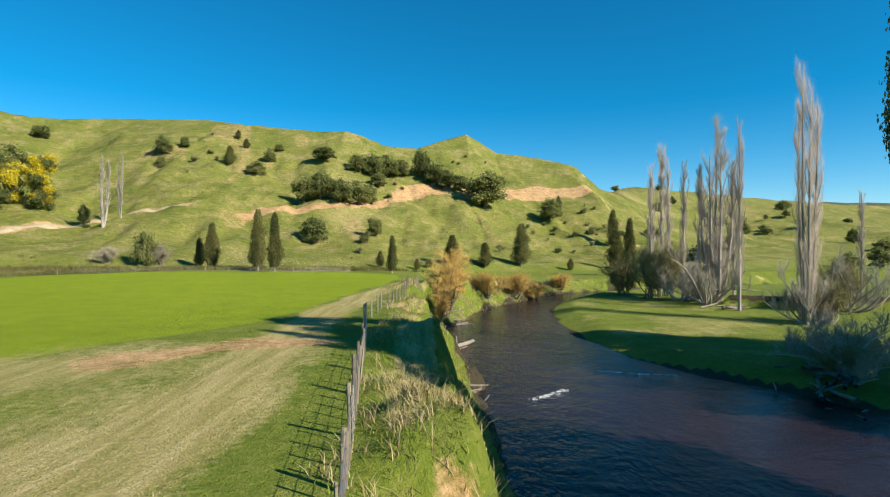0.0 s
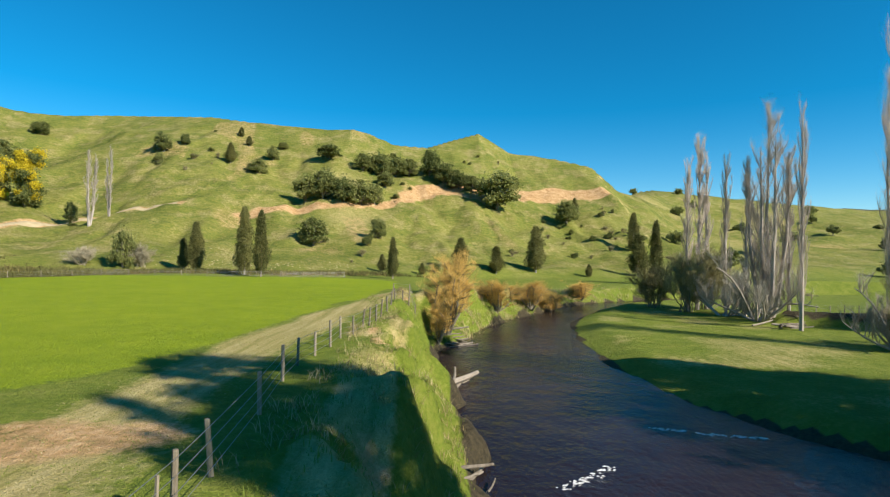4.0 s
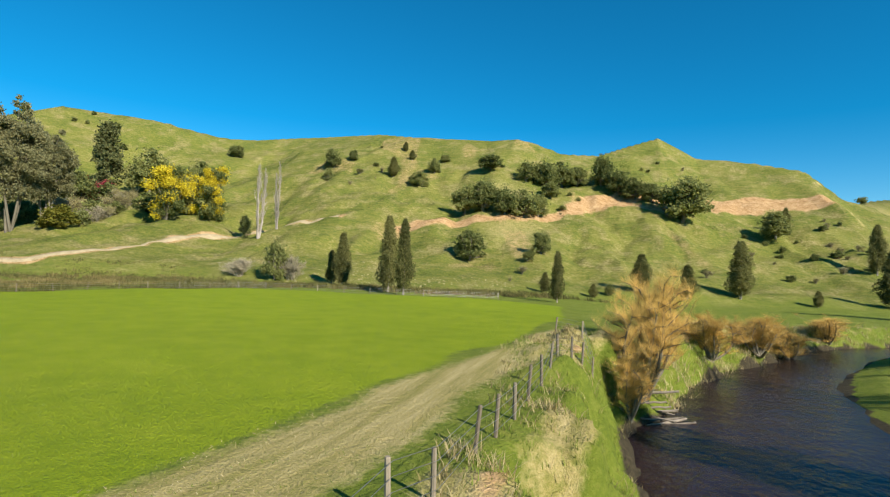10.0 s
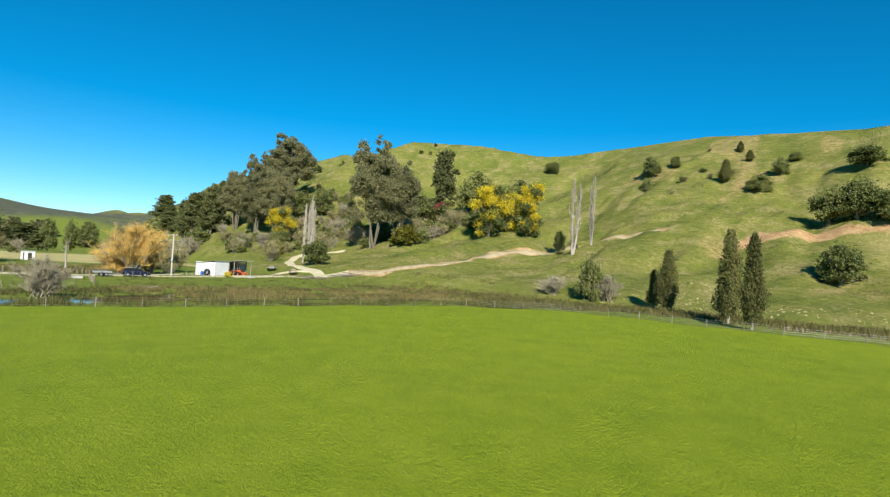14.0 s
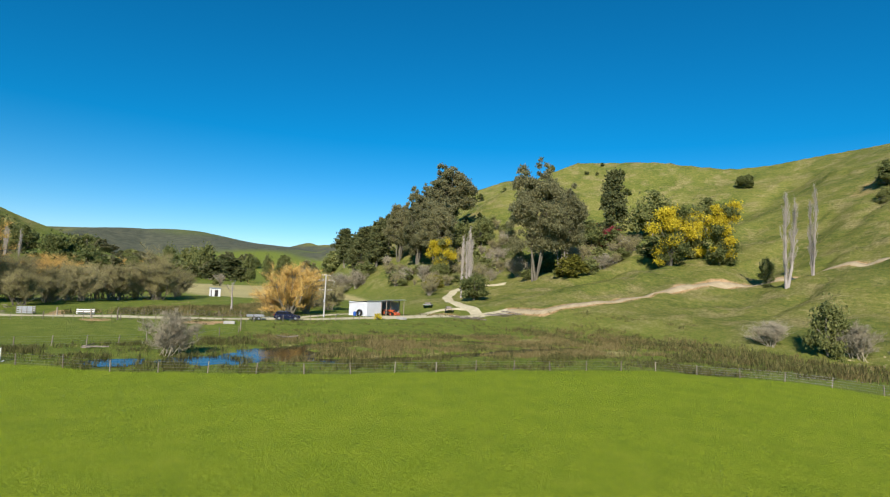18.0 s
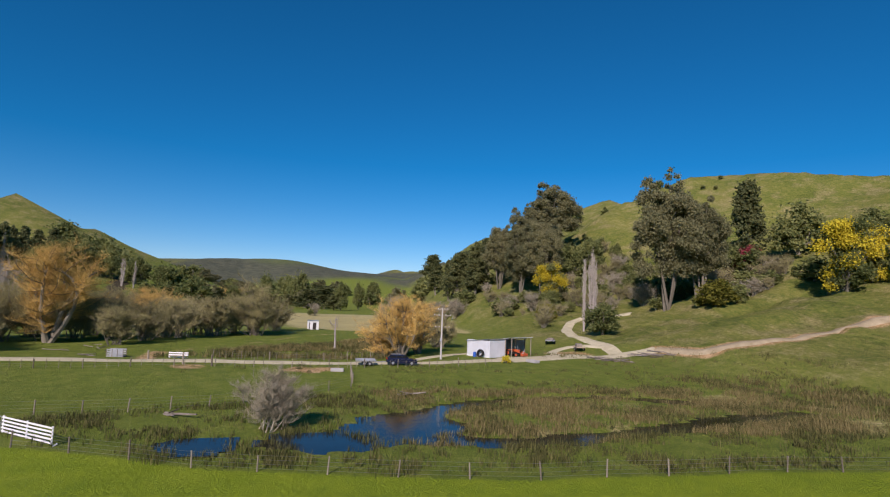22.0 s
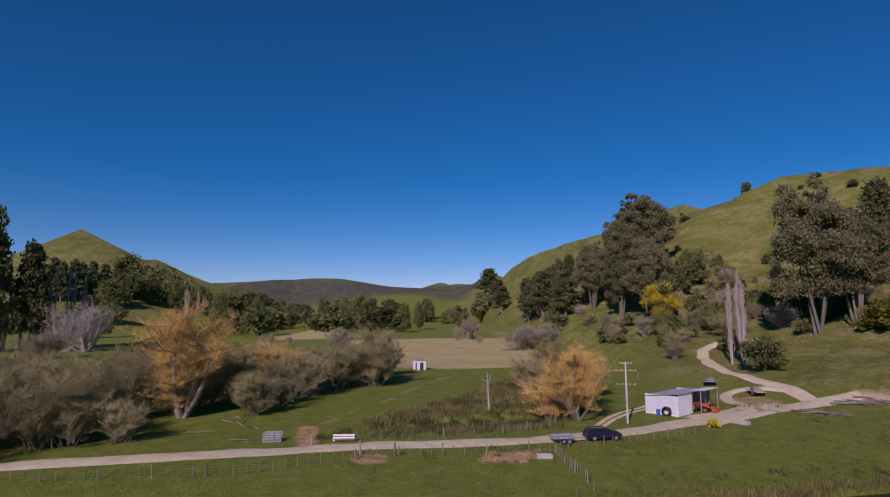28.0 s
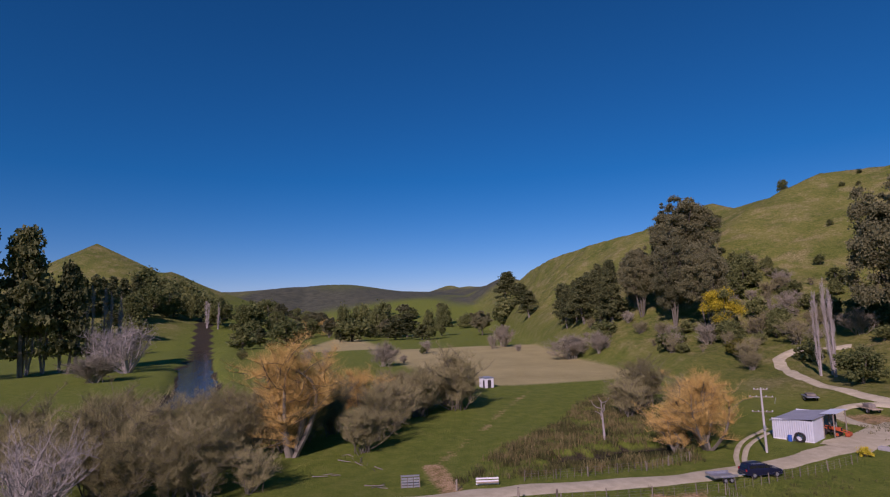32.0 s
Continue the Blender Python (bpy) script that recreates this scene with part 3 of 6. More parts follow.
def surf(x, y):
    """The height of the ground sheet itself."""
    i = int(np.clip(np.searchsorted(GX, x) - 1, 0, len(GX) - 2))
    j = int(np.clip(np.searchsorted(GY, y) - 1, 0, len(GY) - 2))
    u, v = (x - GX[i]) / (GX[i + 1] - GX[i]), (y - GY[j]) / (GY[j + 1] - GY[j])
    return float((LZ[j, i] * (1 - u) + LZ[j, i + 1] * u) * (1 - v) + (LZ[j + 1, i] * (1 - u) + LZ[j + 1, i + 1] * u) * v)


def strip(name, label, line, width, lift=0.07, mat=M_GRAVEL, seed=3):
    """A track laid over the land, with uneven edges."""
    pts = []
    for (ax, ay), (bx, by) in zip(line, line[1:]):
        k = max(2, int(math.hypot(bx - ax, by - ay) / 1.2))
        pts += [(ax + (bx - ax) * i / k, ay + (by - ay) * i / k) for i in range(k)]
    pts = np.array(pts + [line[-1]])
    for _ in range(6):
        pts[1:-1] = (pts[:-2] + 2 * pts[1:-1] + pts[2:]) / 4
    tan = np.gradient(pts, axis=0)
    tan /= np.linalg.norm(tan, axis=1)[:, None]
    side = np.stack([-tan[:, 1], tan[:, 0]], 1)
    verts, faces, across = [], [], (-1, -0.6, 0, 0.6, 1)
    for i, (p, s) in enumerate(zip(pts, side)):
        for a in across:
            w = width / 2 * a * (1 + 0.22 * float(wobble(i * 1.2, a * 40, 3.0, seed)))
            q = p + s * w
            verts.append((q[0], q[1], surf(q[0], q[1]) + (lift if abs(a) < 1 else -0.05)))
    n = len(across)
    for i in range(len(pts) - 1):
        faces += [(i * n + j, i * n + j + 1, (i + 1) * n + j + 1, (i + 1) * n + j) for j in range(n - 1)]
    return tagged(new(name, mesh_of(name, verts, faces, mat, True)), label, "road", kind="structure")


strip("road", "pale gravel farm road", [(-121, -60), (-122, -20), (-123, 0), (-124, 14), (-125.3, 30), (-124.6, 45), (-124, 57), (-126, 69), (-130.5, 84), (-135, 98), (-138.5, 110), (-136, 117)], 4.4, 0.09)
strip("road_yard", "wide gravel yard before the shed", [(-130, 82), (-133.5, 92), (-139, 104)], 7.5, 0.13, seed=5)
strip("road_hill", "pale clay track climbing along the hill", TRACKS["hill"], 2.5, 0.3, M_CLAYROAD, seed=7)
strip("road_drive", "gravel drive winding uphill to the house", TRACKS["drive"], 3.2, 0.14, seed=8)
strip("road_loop", "narrow gravel loop behind the yard", [(-136, 96), (-146, 99), (-153, 104), (-152, 109), (-146, 112)], 2.4, 0.16, seed=9)
for side_x in (-0.8, 0.8):
    strip("wheel_track", "gravel wheel track beside the shed", [(-125 + side_x, 63), (-131 + side_x, 67), (-137 + side_x, 72.5), (-143 + side_x, 82)], 0.8, 0.1, seed=10)


# ---- trees ----
RNG = np.random.RandomState(7)


JOINED = ("crown", "blossom", "twig_haze", "branch_frame", "limb_frame", "stem_clump", "foam")


def part(name, me_, parent, label=""):
    ob = new(name, me_)
    ob.parent = parent
    if name in JOINED:
        ob["kind"] = "stuff"
    if label:
        ob["label"] = label
    return ob


def thing(name, label, category, group="", kind="", x=0.0, y=0.0, z=0.0, turn=0.0):
    ob = new(name)
    ob.empty_display_size = 0.3
    ob.matrix_basis = pose(x, y, z, 0, 0, turn)
    return tagged(ob, label, category, group, kind)


def tubes(paths, sides=5):
    """Tapered limbs: each path is a list of (point, radius)."""
    verts, faces = [], []
    for path in paths:
        base, k = len(verts), len(path)
        for i, (p, r) in enumerate(path):
            a, b = np.array(path[max(i - 1, 0)][0]), np.array(path[min(i + 1, k - 1)][0])
            d = (b - a) / (np.linalg.norm(b - a) + 1e-9)
            u = np.cross(d, (0.3, 0.9, 0.2) if abs(d[1]) < 0.9 else (1, 0, 0))
            u /= np.linalg.norm(u) + 1e-9
            w = np.cross(d, u)
            for s in range(sides):
                q = 2 * math.pi * s / sides
                verts.append(np.array(p) + r * (math.cos(q) * u + math.sin(q) * w))
        for i in range(k - 1):
            for s in range(sides):
                t = (s + 1) % sides
                faces.append((base + i * sides + s, base + i * sides + t, base + (i + 1) * sides + t, base + (i + 1) * sides + s))
        faces.append(tuple(base + (k - 1) * sides + s for s in range(sides)))
    return verts, faces


def spikes(starts, ends, widths):
    """Thin three-sided twigs."""
    starts, ends, widths = np.asarray(starts, float), np.asarray(ends, float), np.asarray(widths, float)
    d = ends - starts
    d /= np.linalg.norm(d, axis=1)[:, None] + 1e-9
    u = np.cross(d, np.tile((0.31, 0.62, 0.72), (len(d), 1)))
    u /= np.linalg.norm(u, axis=1)[:, None] + 1e-9
    w = np.cross(d, u)
    n = len(d)
    v = np.empty((n, 4, 3))
    for k in range(3):
        q = 2 * math.pi * k / 3
        v[:, k] = starts + widths[:, None] * (math.cos(q) * u + math.sin(q) * w)
    v[:, 3] = ends
    i = np.arange(n)[:, None] * 4
    return v.reshape(-1, 3), np.concatenate([i + (0, 1, 3), i + (1, 2, 3), i + (2, 0, 3)])


def leaves(centres, size, rng, droop=0.0):
    """Small bent leaf sprays: two triangles each, turned at random."""
    n = len(centres)
    d = rng.normal(size=(n, 3))
    d[:, 2] -= droop
    d /= np.linalg.norm(d, axis=1)[:, None]
    u = np.cross(d, rng.normal(size=(n, 3)))
    u /= np.linalg.norm(u, axis=1)[:, None] + 1e-9
    s = size * rng.uniform(0.6, 1.4, (n, 1))
    w = np.cross(d, u) * s * 0.25
    v = np.stack([centres - d * s * 0.6, centres + u * s * 0.5 + w, centres + d * s * 0.6, centres - u * s * 0.5 + w], 1)
    i = np.arange(n)[:, None] * 4
    return v.reshape(-1, 3), np.concatenate([i + (0, 1, 2), i + (0, 2, 3)])


def clumps(rng, balls, per_area, size, droop=0.0, hollow=0.35):
    """Leaf sprays filling balls (x, y, z, r, squash)."""
    out = []
    for x, y, z, r, q in balls:
        n = max(12, int(per_area * r * r))
        d = rng.normal(size=(n, 3))
        d /= np.linalg.norm(d, axis=1)[:, None]
        rad = np.abs(rng.normal(size=(n, 1))) * 0.42 + rng.uniform(0, 0.75, (n, 1))
        p = d * np.minimum(rad, 1.45) * r
        p[:, 2] *= q
        out.append(p + (x, y, z))
    return leaves(np.concatenate(out), size, rng, droop)


def curve_path(rng, a, b, r0, r1, bend=0.08, k=6):
    a, b = np.array(a, float), np.array(b, float)
    mid = rng.normal(size=3) * np.linalg.norm(b - a) * bend
    return [(a + (b - a) * t + mid * math.sin(math.pi * t), r0 + (r1 - r0) * t) for t in np.linspace(0, 1, k)]


def build_conifer(rng, root, mat=M_CYP, full=0.62, ragged=0.24):
    """10 m high, about 3.6 m wide: a dense spire with uneven sprays, bare at the foot."""
    part("trunk", mesh_of("trunk", *tubes([curve_path(rng, (0, 0, -0.3), (0, 0, 9.4), 0.20, 0.03, 0.01)], 6), M_PALE), root)
    pts = []
    lobes = rng.uniform(0, 2 * math.pi, 6)
    for _ in range(620):
        t = rng.uniform(0.0, 1.0)
        a = rng.uniform(0, 2 * math.pi)
        r = 1.75 * (1 - t) ** full * min(1.0, 0.5 + 2.4 * t) * (1 + ragged * math.sin(3 * a + lobes[0] + 5 * t) + ragged * math.sin(2 * a + lobes[1] - 9 * t) + rng.normal() * 0.17)
        q = r * math.sqrt(rng.uniform(0.25, 1.0))
        c = np.array((q * math.cos(a), q * math.sin(a), 0.9 + 9.0 * t + 0.25 * q))
        pts.append(c + rng.normal(size=(15, 3)) * (0.20, 0.20, 0.30))
    part("crown", mesh_of("crown", *leaves(np.concatenate(pts), 0.20, rng, -0.9), mat), root)
    return 10.0, 3.6


def build_pine(rng, root, dens=70, leaf=0.6):
    """20 m, tiers of dark boughs with gaps."""
    paths = [curve_path(rng, (0, 0, -0.5), (0.3, 0.2, 19), 0.42, 0.05, 0.02)]
    pts = []
    for k in range(85):
        t = rng.uniform(0.1, 1) ** 0.9
        h, a = 19.5 * t, rng.uniform(0, 2 * math.pi)
        r = 5.2 * (1 - t) ** 0.7 * rng.uniform(0.5, 1.1) + 0.5
        end = np.array((r * math.cos(a), r * math.sin(a), h + 0.12 * r))
        paths.append(curve_path(rng, (0, 0, h), end, 0.09, 0.03, 0.05, 3))
        for _ in range(dens):
            f = rng.uniform(0.35, 1.08)
            pts.append(end * (f, f, 1) + rng.normal(size=3) * (0.55, 0.55, 0.4))
    part("trunk", mesh_of("trunk", *tubes(paths, 5), M_BARK), root)
    part("crown", mesh_of("crown", *leaves(np.array(pts), leaf, rng, -0.3), M_PINE), root)
    return 20.0, 10.0


def build_bush(rng, root, mat=M_BUSH, leaf=0.36, dens=190, twigs=38):
    """8 m round tree."""
    balls = [(0, 0, 4.4, 2.7, 0.95)]
    for k in range(twigs):
        a, r = rng.uniform(0, 2 * math.pi), rng.uniform(0.6, 3.3)
        balls.append((r * math.cos(a), r * math.sin(a), 1.0 + rng.uniform(0, 6.2) * (1 - 0.045 * r * r), rng.uniform(0.45, 1.15), rng.uniform(0.7, 1.1)))
    paths = [curve_path(rng, (0, 0, -0.4), (0.2, 0, 3.5), 0.3, 0.15)]
    paths += [curve_path(rng, (0, 0, 1.2), b[:3], 0.14, 0.04, 0.1, 4) for b in balls[1:]]
    part("trunk", mesh_of("trunk", *tubes(paths), M_BARK), root)
    part("crown", mesh_of("crown", *clumps(rng, balls, dens, leaf), mat), root)
    return 8.0, 7.4


def build_gum(rng, root, dens=95, leaf=0.47):
    """36 m eucalypt: bare pale limbs under one broad uneven crown."""
    paths, balls = [], []
    foot = np.array((0.0, 0.0, -0.8))
    forks = []
    for k in range(4):
        a = k * 1.57 + rng.uniform(-0.5, 0.5)
        top = np.array((3.6 * math.cos(a), 3.6 * math.sin(a), rng.uniform(20, 28)))
        path = curve_path(rng, foot + rng.normal(size=3) * (0.5, 0.5, 0), top, 0.50, 0.16, 0.03, 8)
        paths.append(path)
        forks.append(path)
    bumps = rng.uniform(0, 2 * math.pi, 4)
    for k in range(150):
        d = rng.normal(size=3)
        d /= np.linalg.norm(d)
        a = math.atan2(d[1], d[0])
        out = (0.35 + 0.65 * rng.uniform() ** 0.45) * (1 + 0.16 * math.sin(3 * a + bumps[0]) + 0.14 * math.sin(2 * a + bumps[1] + 3 * d[2]))
        e = np.array((d[0] * 10.2 * out, d[1] * 10.2 * out, 21.5 + d[2] * 11.5 * out))
        e[2] = max(e[2], 7.0 + rng.uniform(0, 4))
        path = forks[rng.randint(4)]
        i = rng.randint(3, 7)
        if k % 3 == 0:
            paths.append(curve_path(rng, path[i][0], e, 0.15, 0.04, 0.07, 5))
        balls.append((*e, rng.uniform(1.2, 2.5), 0.8))
    for k in range(5):
        a, r = rng.uniform(0, 2 * math.pi), rng.uniform(2, 7)
        e = np.array((r * math.cos(a), r * math.sin(a), rng.uniform(33, 36)))
        paths.append(curve_path(rng, forks[k % 4][6][0], e, 0.13, 0.04, 0.05, 5))
        balls += [(*(e + rng.normal(size=3) * 0.9), rng.uniform(0.9, 1.5), 0.8) for _ in range(2)]
    part("trunk", mesh_of("trunk", *tubes(paths, 6), M_BARK), root, "grey-brown bare trunks and limbs")
    part("crown", mesh_of("crown", *clumps(rng, balls, dens, leaf, 0.3, 0.1), M_GUM), root)
    return 36.0, 25.0


def build_wattle(rng, root, flower=0.55):
    """17 m wattle in bloom."""
    green, gold, paths = [], [], [curve_path(rng, (0, 0, -0.5), (0.5, 0, 9), 0.35, 0.15)]
    for k in range(42):
        a, r, h = rng.uniform(0, 2 * math.pi), rng.uniform(0.5, 5.2), rng.uniform(1.4, 16)
        r *= 1.1 - 0.5 * abs(h - 9) / 9
        b = (r * math.cos(a), r * math.sin(a), h, rng.uniform(1.2, 2.2), 0.8)
        (gold if rng.uniform() < flower * (0.75 + 0.3 * h / 12) else green).append(b)
        paths.append(curve_path(rng, (0.2, 0, h * 0.4), b[:3], 0.12, 0.03, 0.08, 4))
    part("trunk", mesh_of("trunk", *tubes(paths), M_BARK), root)
    part("crown", mesh_of("crown", *clumps(rng, green + [(0, 0, 8, 3.2, 1.3)], 150, 0.42), M_BUSH), root, "dark green feathery foliage")
    part("blossom", mesh_of("blossom", *clumps(rng, gold, 230, 0.33), M_YELLOW), root, "bright yellow blossom")
    return 17.0, 11.5


def limb_twigs(rng, paths, n, lengths, width, up, spread, low=0.25):
    """Twigs along limbs; up: how upright they grow."""
    starts, ends, widths = [], [], []
    for _ in range(n):
        path = paths[rng.randint(len(paths))]
        k = rng.uniform(low, 0.999) * (len(path) - 1)
        i = int(k)
        p = path[i][0] + (path[i + 1][0] - path[i][0]) * (k - i)
        d = rng.normal(size=3) * spread
        d[2] = abs(d[2]) * 0.4 + up
        d /= np.linalg.norm(d)
        ln = rng.uniform(*lengths)
        starts.append(p), ends.append(p + d * ln), widths.append(width * rng.uniform(0.6, 1.3))
    return starts, ends, widths


def build_poplar(rng, root, bark=M_PALE, twig=M_TWIG, stems=1, more=1.0):
    """22 m bare Lombardy poplar: straight leaders, steep fine limbs, light between them."""
    main, limbs = [], []
    for s in range(stems):
        a, r = 2.4 * s + rng.uniform(-0.4, 0.4), (0.12 if stems == 1 else 0.30 + 0.95 * (s / stems) ** 0.8)
        tall = 21.4 * (1.0 if s == 0 else rng.uniform(0.60, 0.95))
        top = np.array((r * math.cos(a), r * math.sin(a)))
        path = []
        for k in range(9):
            q = k / 8
            xy = top * (0.12 + 0.88 * (1 - (1 - q) ** 3)) + rng.normal(size=2) * 0.02
            path.append((np.array((xy[0], xy[1], -0.5 + (tall + 0.5) * q)), (0.20 if stems < 3 else 0.11) * (1 - q) ** 0.9 + 0.012))
        main.append(path)
    for path in main:
        for k in range(int(62 / stems ** 0.45)):
            t = rng.uniform(0.06, 0.93)
            i = t * 8
            j = int(i)
            p = path[j][0] + (path[j + 1][0] - path[j][0]) * (i - j)
            a, ln = rng.uniform(0, 2 * math.pi), rng.uniform(1.8, 5.0) * (1.1 - 0.5 * t)
            out = rng.uniform(0.35, 1.25) * (1.0 - 0.6 * t) * (0.5 + 1.2 * min(t, 0.4)) * (1.0 if stems == 1 else 0.75)
            limbs.append(curve_path(rng, p, p + (out * math.cos(a), out * math.sin(a), ln), 0.038 if stems < 3 else 0.02, 0.008 if stems < 3 else 0.005, 0.04, 4))
    part("trunk", mesh_of("trunk", *tubes(main, 7), bark), root)
    part("limb_frame", mesh_of("limb_frame", *tubes(limbs, 4), bark), root)
    tw = limb_twigs(rng, limbs + limbs + main, int(5600 * more * stems ** 0.55), (0.4, 1.5), 0.0066 if stems < 3 else 0.0042, 2.2, 0.36, 0.1)
    part("twig_haze", mesh_of("twig_haze", *spikes(*tw), twig), root)
    return 22.0, 2.6


def dome(rng, root, bark, twig, stems, height, radius, n, width, fork=0.0, thick=0.022, names=("trunk", "branch_frame", "twig_haze")):
    """A leafless crown: stems fanning into a dome, branches, and a haze of fine twigs."""
    limbs, subs, fine = [], [], []
    for k in range(stems):
        a, q = rng.uniform(0, 2 * math.pi), rng.uniform(0.1, 0.82)
        foot = np.array((fork * rng.normal(), fork * rng.normal(), -0.3))
        top = np.array((radius * q * math.cos(a), radius * q * math.sin(a), height * (0.80 - 0.32 * q * q) * rng.uniform(0.8, 1.05)))
        limbs.append(curve_path(rng, foot, top, thick * height, 0.27 * thick * height, 0.09, 7))
    for path in limbs:
        for k in range(20):
            i = rng.uniform(1.6, 5.95)
            j = int(i)
            p = path[j][0] + (path[j + 1][0] - path[j][0]) * (i - j)
            out = np.array((p[0], p[1], 0)) / (radius + 1e-6)
            d = rng.normal(size=3) * (0.8, 0.8, 0.45) + out * 1.1 + (0, 0, 0.75)
            subs.append(curve_path(rng, p, p + d * rng.uniform(0.09, 0.2) * height, 0.0042 * height, 0.0016 * height, 0.12, 4))
    part(names[0], mesh_of(names[0], *tubes(limbs, 6), bark), root)
    part(names[1], mesh_of(names[1], *tubes(subs, 4), bark), root)
    s1 = limb_twigs(rng, subs, n, (0.06 * height, 0.17 * height), width, 0.7, 0.85, 0.15)
    part(names[2], mesh_of(names[2], *spikes(*s1), twig), root)


def build_willow(rng, root, bark=M_BARK, twig=M_ORANGE, n=17000, dense=0.92):
    """10 m bare willow: short forked trunk, haze of fine upright twigs."""
    dome(rng, root, bark, twig, 11, 10.0, 4.6, n, 0.0095 * dense, 0.15)
    return 10.0, 9.6


def build_shrub(rng, root, bark=M_BARK, twig=M_BROWN, n=14000):
    """6 m many-stemmed leafless shrub."""
    dome(rng, root, bark, twig, 18, 6.0, 3.4, n, 0.0085 if n > 5000 else 0.016, 0.45, 0.0095, ("stem_clump", "branch_frame", "twig_haze"))
    return 6.0, 7.0


def build_dead(rng, root):
    """7 m dead broken tree."""
    main = [curve_path(rng, (0, 0, -0.3), (0.2, 0.1, 6.6), 0.24, 0.06, 0.04, 7)]
    limbs = [curve_path(rng, (0, 0, h), (rng.normal() * 1.3, rng.normal() * 1.3, h + rng.uniform(0.4, 1.8)), 0.08, 0.03, 0.1, 4) for h in rng.uniform(2, 6.2, 10)]
    part("trunk", mesh_of("trunk", *tubes(main, 6), M_PALE), root)
    part("branch_frame", mesh_of("branch_frame", *tubes(limbs, 4), M_PALE), root)
    return 7.0, 2.6


def build_leaning(rng, root):
    """9 m old willow: pale limbs fanning low from one root, half fallen."""
    limbs, subs = [], []
    for k in range(9):
        a, up = rng.uniform(0, 2 * math.pi), rng.uniform(0.25, 1.1)
        d = np.array((math.cos(a), math.sin(a), up))
        limbs.append(curve_path(rng, (0.3 * rng.normal(), 0.3 * rng.normal(), -0.2), d / np.linalg.norm(d) * rng.uniform(4.5, 8.5), 0.2, 0.06, 0.08, 6))
    for path in limbs:
        for k in range(12):
            i = rng.uniform(1.2, 4.95)
            j = int(i)
            p = path[j][0] + (path[j + 1][0] - path[j][0]) * (i - j)
            subs.append(curve_path(rng, p, p + np.array((rng.normal() * 0.8, rng.normal() * 0.8, rng.uniform(0.6, 2.8))), 0.045, 0.014, 0.1, 4))
    for path in limbs:
        part("limb", mesh_of("limb", *tubes([path], 6), M_PALE), root)
    part("branch_frame", mesh_of("branch_frame", *tubes(subs, 4), M_PALE), root)
    part("twig_haze", mesh_of("twig_haze", *spikes(*limb_twigs(rng, subs, 7000, (0.5, 1.5), 0.010, 0.9, 0.7, 0.1)), M_PALETWIG), root)
    return 8.0, 12.0


KINDS = {
    "cypress": (lambda r, o: build_conifer(r, o), 3),
    "pine": (build_pine, 3),
    "bush": (lambda r, o: build_bush(r, o), 5),
    "red": (lambda r, o: build_bush(r, o, M_RED), 1),
    "rust": (lambda r, o: build_bush(r, o, M_RUST), 1),
    "ygreen": (lambda r, o: build_bush(r, o, M_YGREEN, 0.5), 2),
    "gorse": (lambda r, o: build_bush(r, o, M_YELLOW, 0.5, 60, 24), 1),
    "gum": (build_gum, 3),
    "wattle": (build_wattle, 3),
    "poplar": (lambda r, o: build_poplar(r, o), 3),
    "poplar_twin": (lambda r, o: build_poplar(r, o, stems=5), 2),
    "pale_poplar": (lambda r, o: build_poplar(r, o, M_PALE, M_PALETWIG, stems=2, more=0.8), 2),
    "willow": (build_willow, 3),
    "shrub": (lambda r, o: build_shrub(r, o), 3),
    "grey_shrub": (lambda r, o: build_shrub(r, o, M_GREYT, M_GREYT), 2),
    "white_tree": (lambda r, o: build_willow(r, o, M_PALE, M_PALETWIG, 3000, 1.3), 1),
    "dead": (build_dead, 1),
    "leaning": (build_leaning, 2),
    "light_bush": (lambda r, o: build_bush(r, o, M_BUSH, 0.75, 42, 30), 4),
    "sparse_gum": (lambda r, o: build_gum(r, o, 60, 0.5), 2),
    "light_gum": (lambda r, o: build_gum(r, o, 26, 1.0), 2),
    "light_pine": (lambda r, o: build_pine(r, o, 16, 1.2), 2),
    "light_shrub": (lambda r, o: build_shrub(r, o, M_BARK, M_BROWN, 3600), 2),
    "light_grey": (lambda r, o: build_shrub(r, o, M_GREYT, M_GREYT, 3600), 2),
}
STOCK, COUNT = {}, {}


def tree(kind, x, y, h, w, name, label, category="tree", group="", turn=None, sink=0.0, lean=0.0):
    builder, variants = KINDS[kind]
    COUNT[kind] = COUNT.get(kind, -1) + 1
    key = (kind, COUNT[kind] % variants)
    turn = (COUNT[kind] * 137.5 + x) % 360 if turn is None else turn
    if key not in STOCK:
        root = new(name)
        STOCK[key] = (root, *builder(np.random.RandomState(11 + 7 * len(STOCK)), root))
        ob = root
    else:
        ob = copy_thing(STOCK[key][0], Matrix())
        ob.name = name
    _, h0, w0 = STOCK[key]
    ob.matrix_basis = pose(x, y, float(ground(x, y)) - sink, lean, 0, 0) @ pose(0, 0, 0, 0, 0, turn) @ Matrix.Diagonal((w / w0, w / w0, h / h0, 1))
    return tagged(ob, label, category, group)


def cypresses(*rows):
    for x, y, h, w in rows:
        tree("cypress", x, y, h * 1.04, w * 0.96, "cypress_tree", "dark green narrow conifer standing on the grassy slope", group="conifers on the hill foot")


def bushes(label, *rows, kind="bush", name="evergreen_tree", group="evergreens on the hillside"):
    for x, y, h, w in rows:
        tree(kind, x, y, h, w, name, label, group=group)


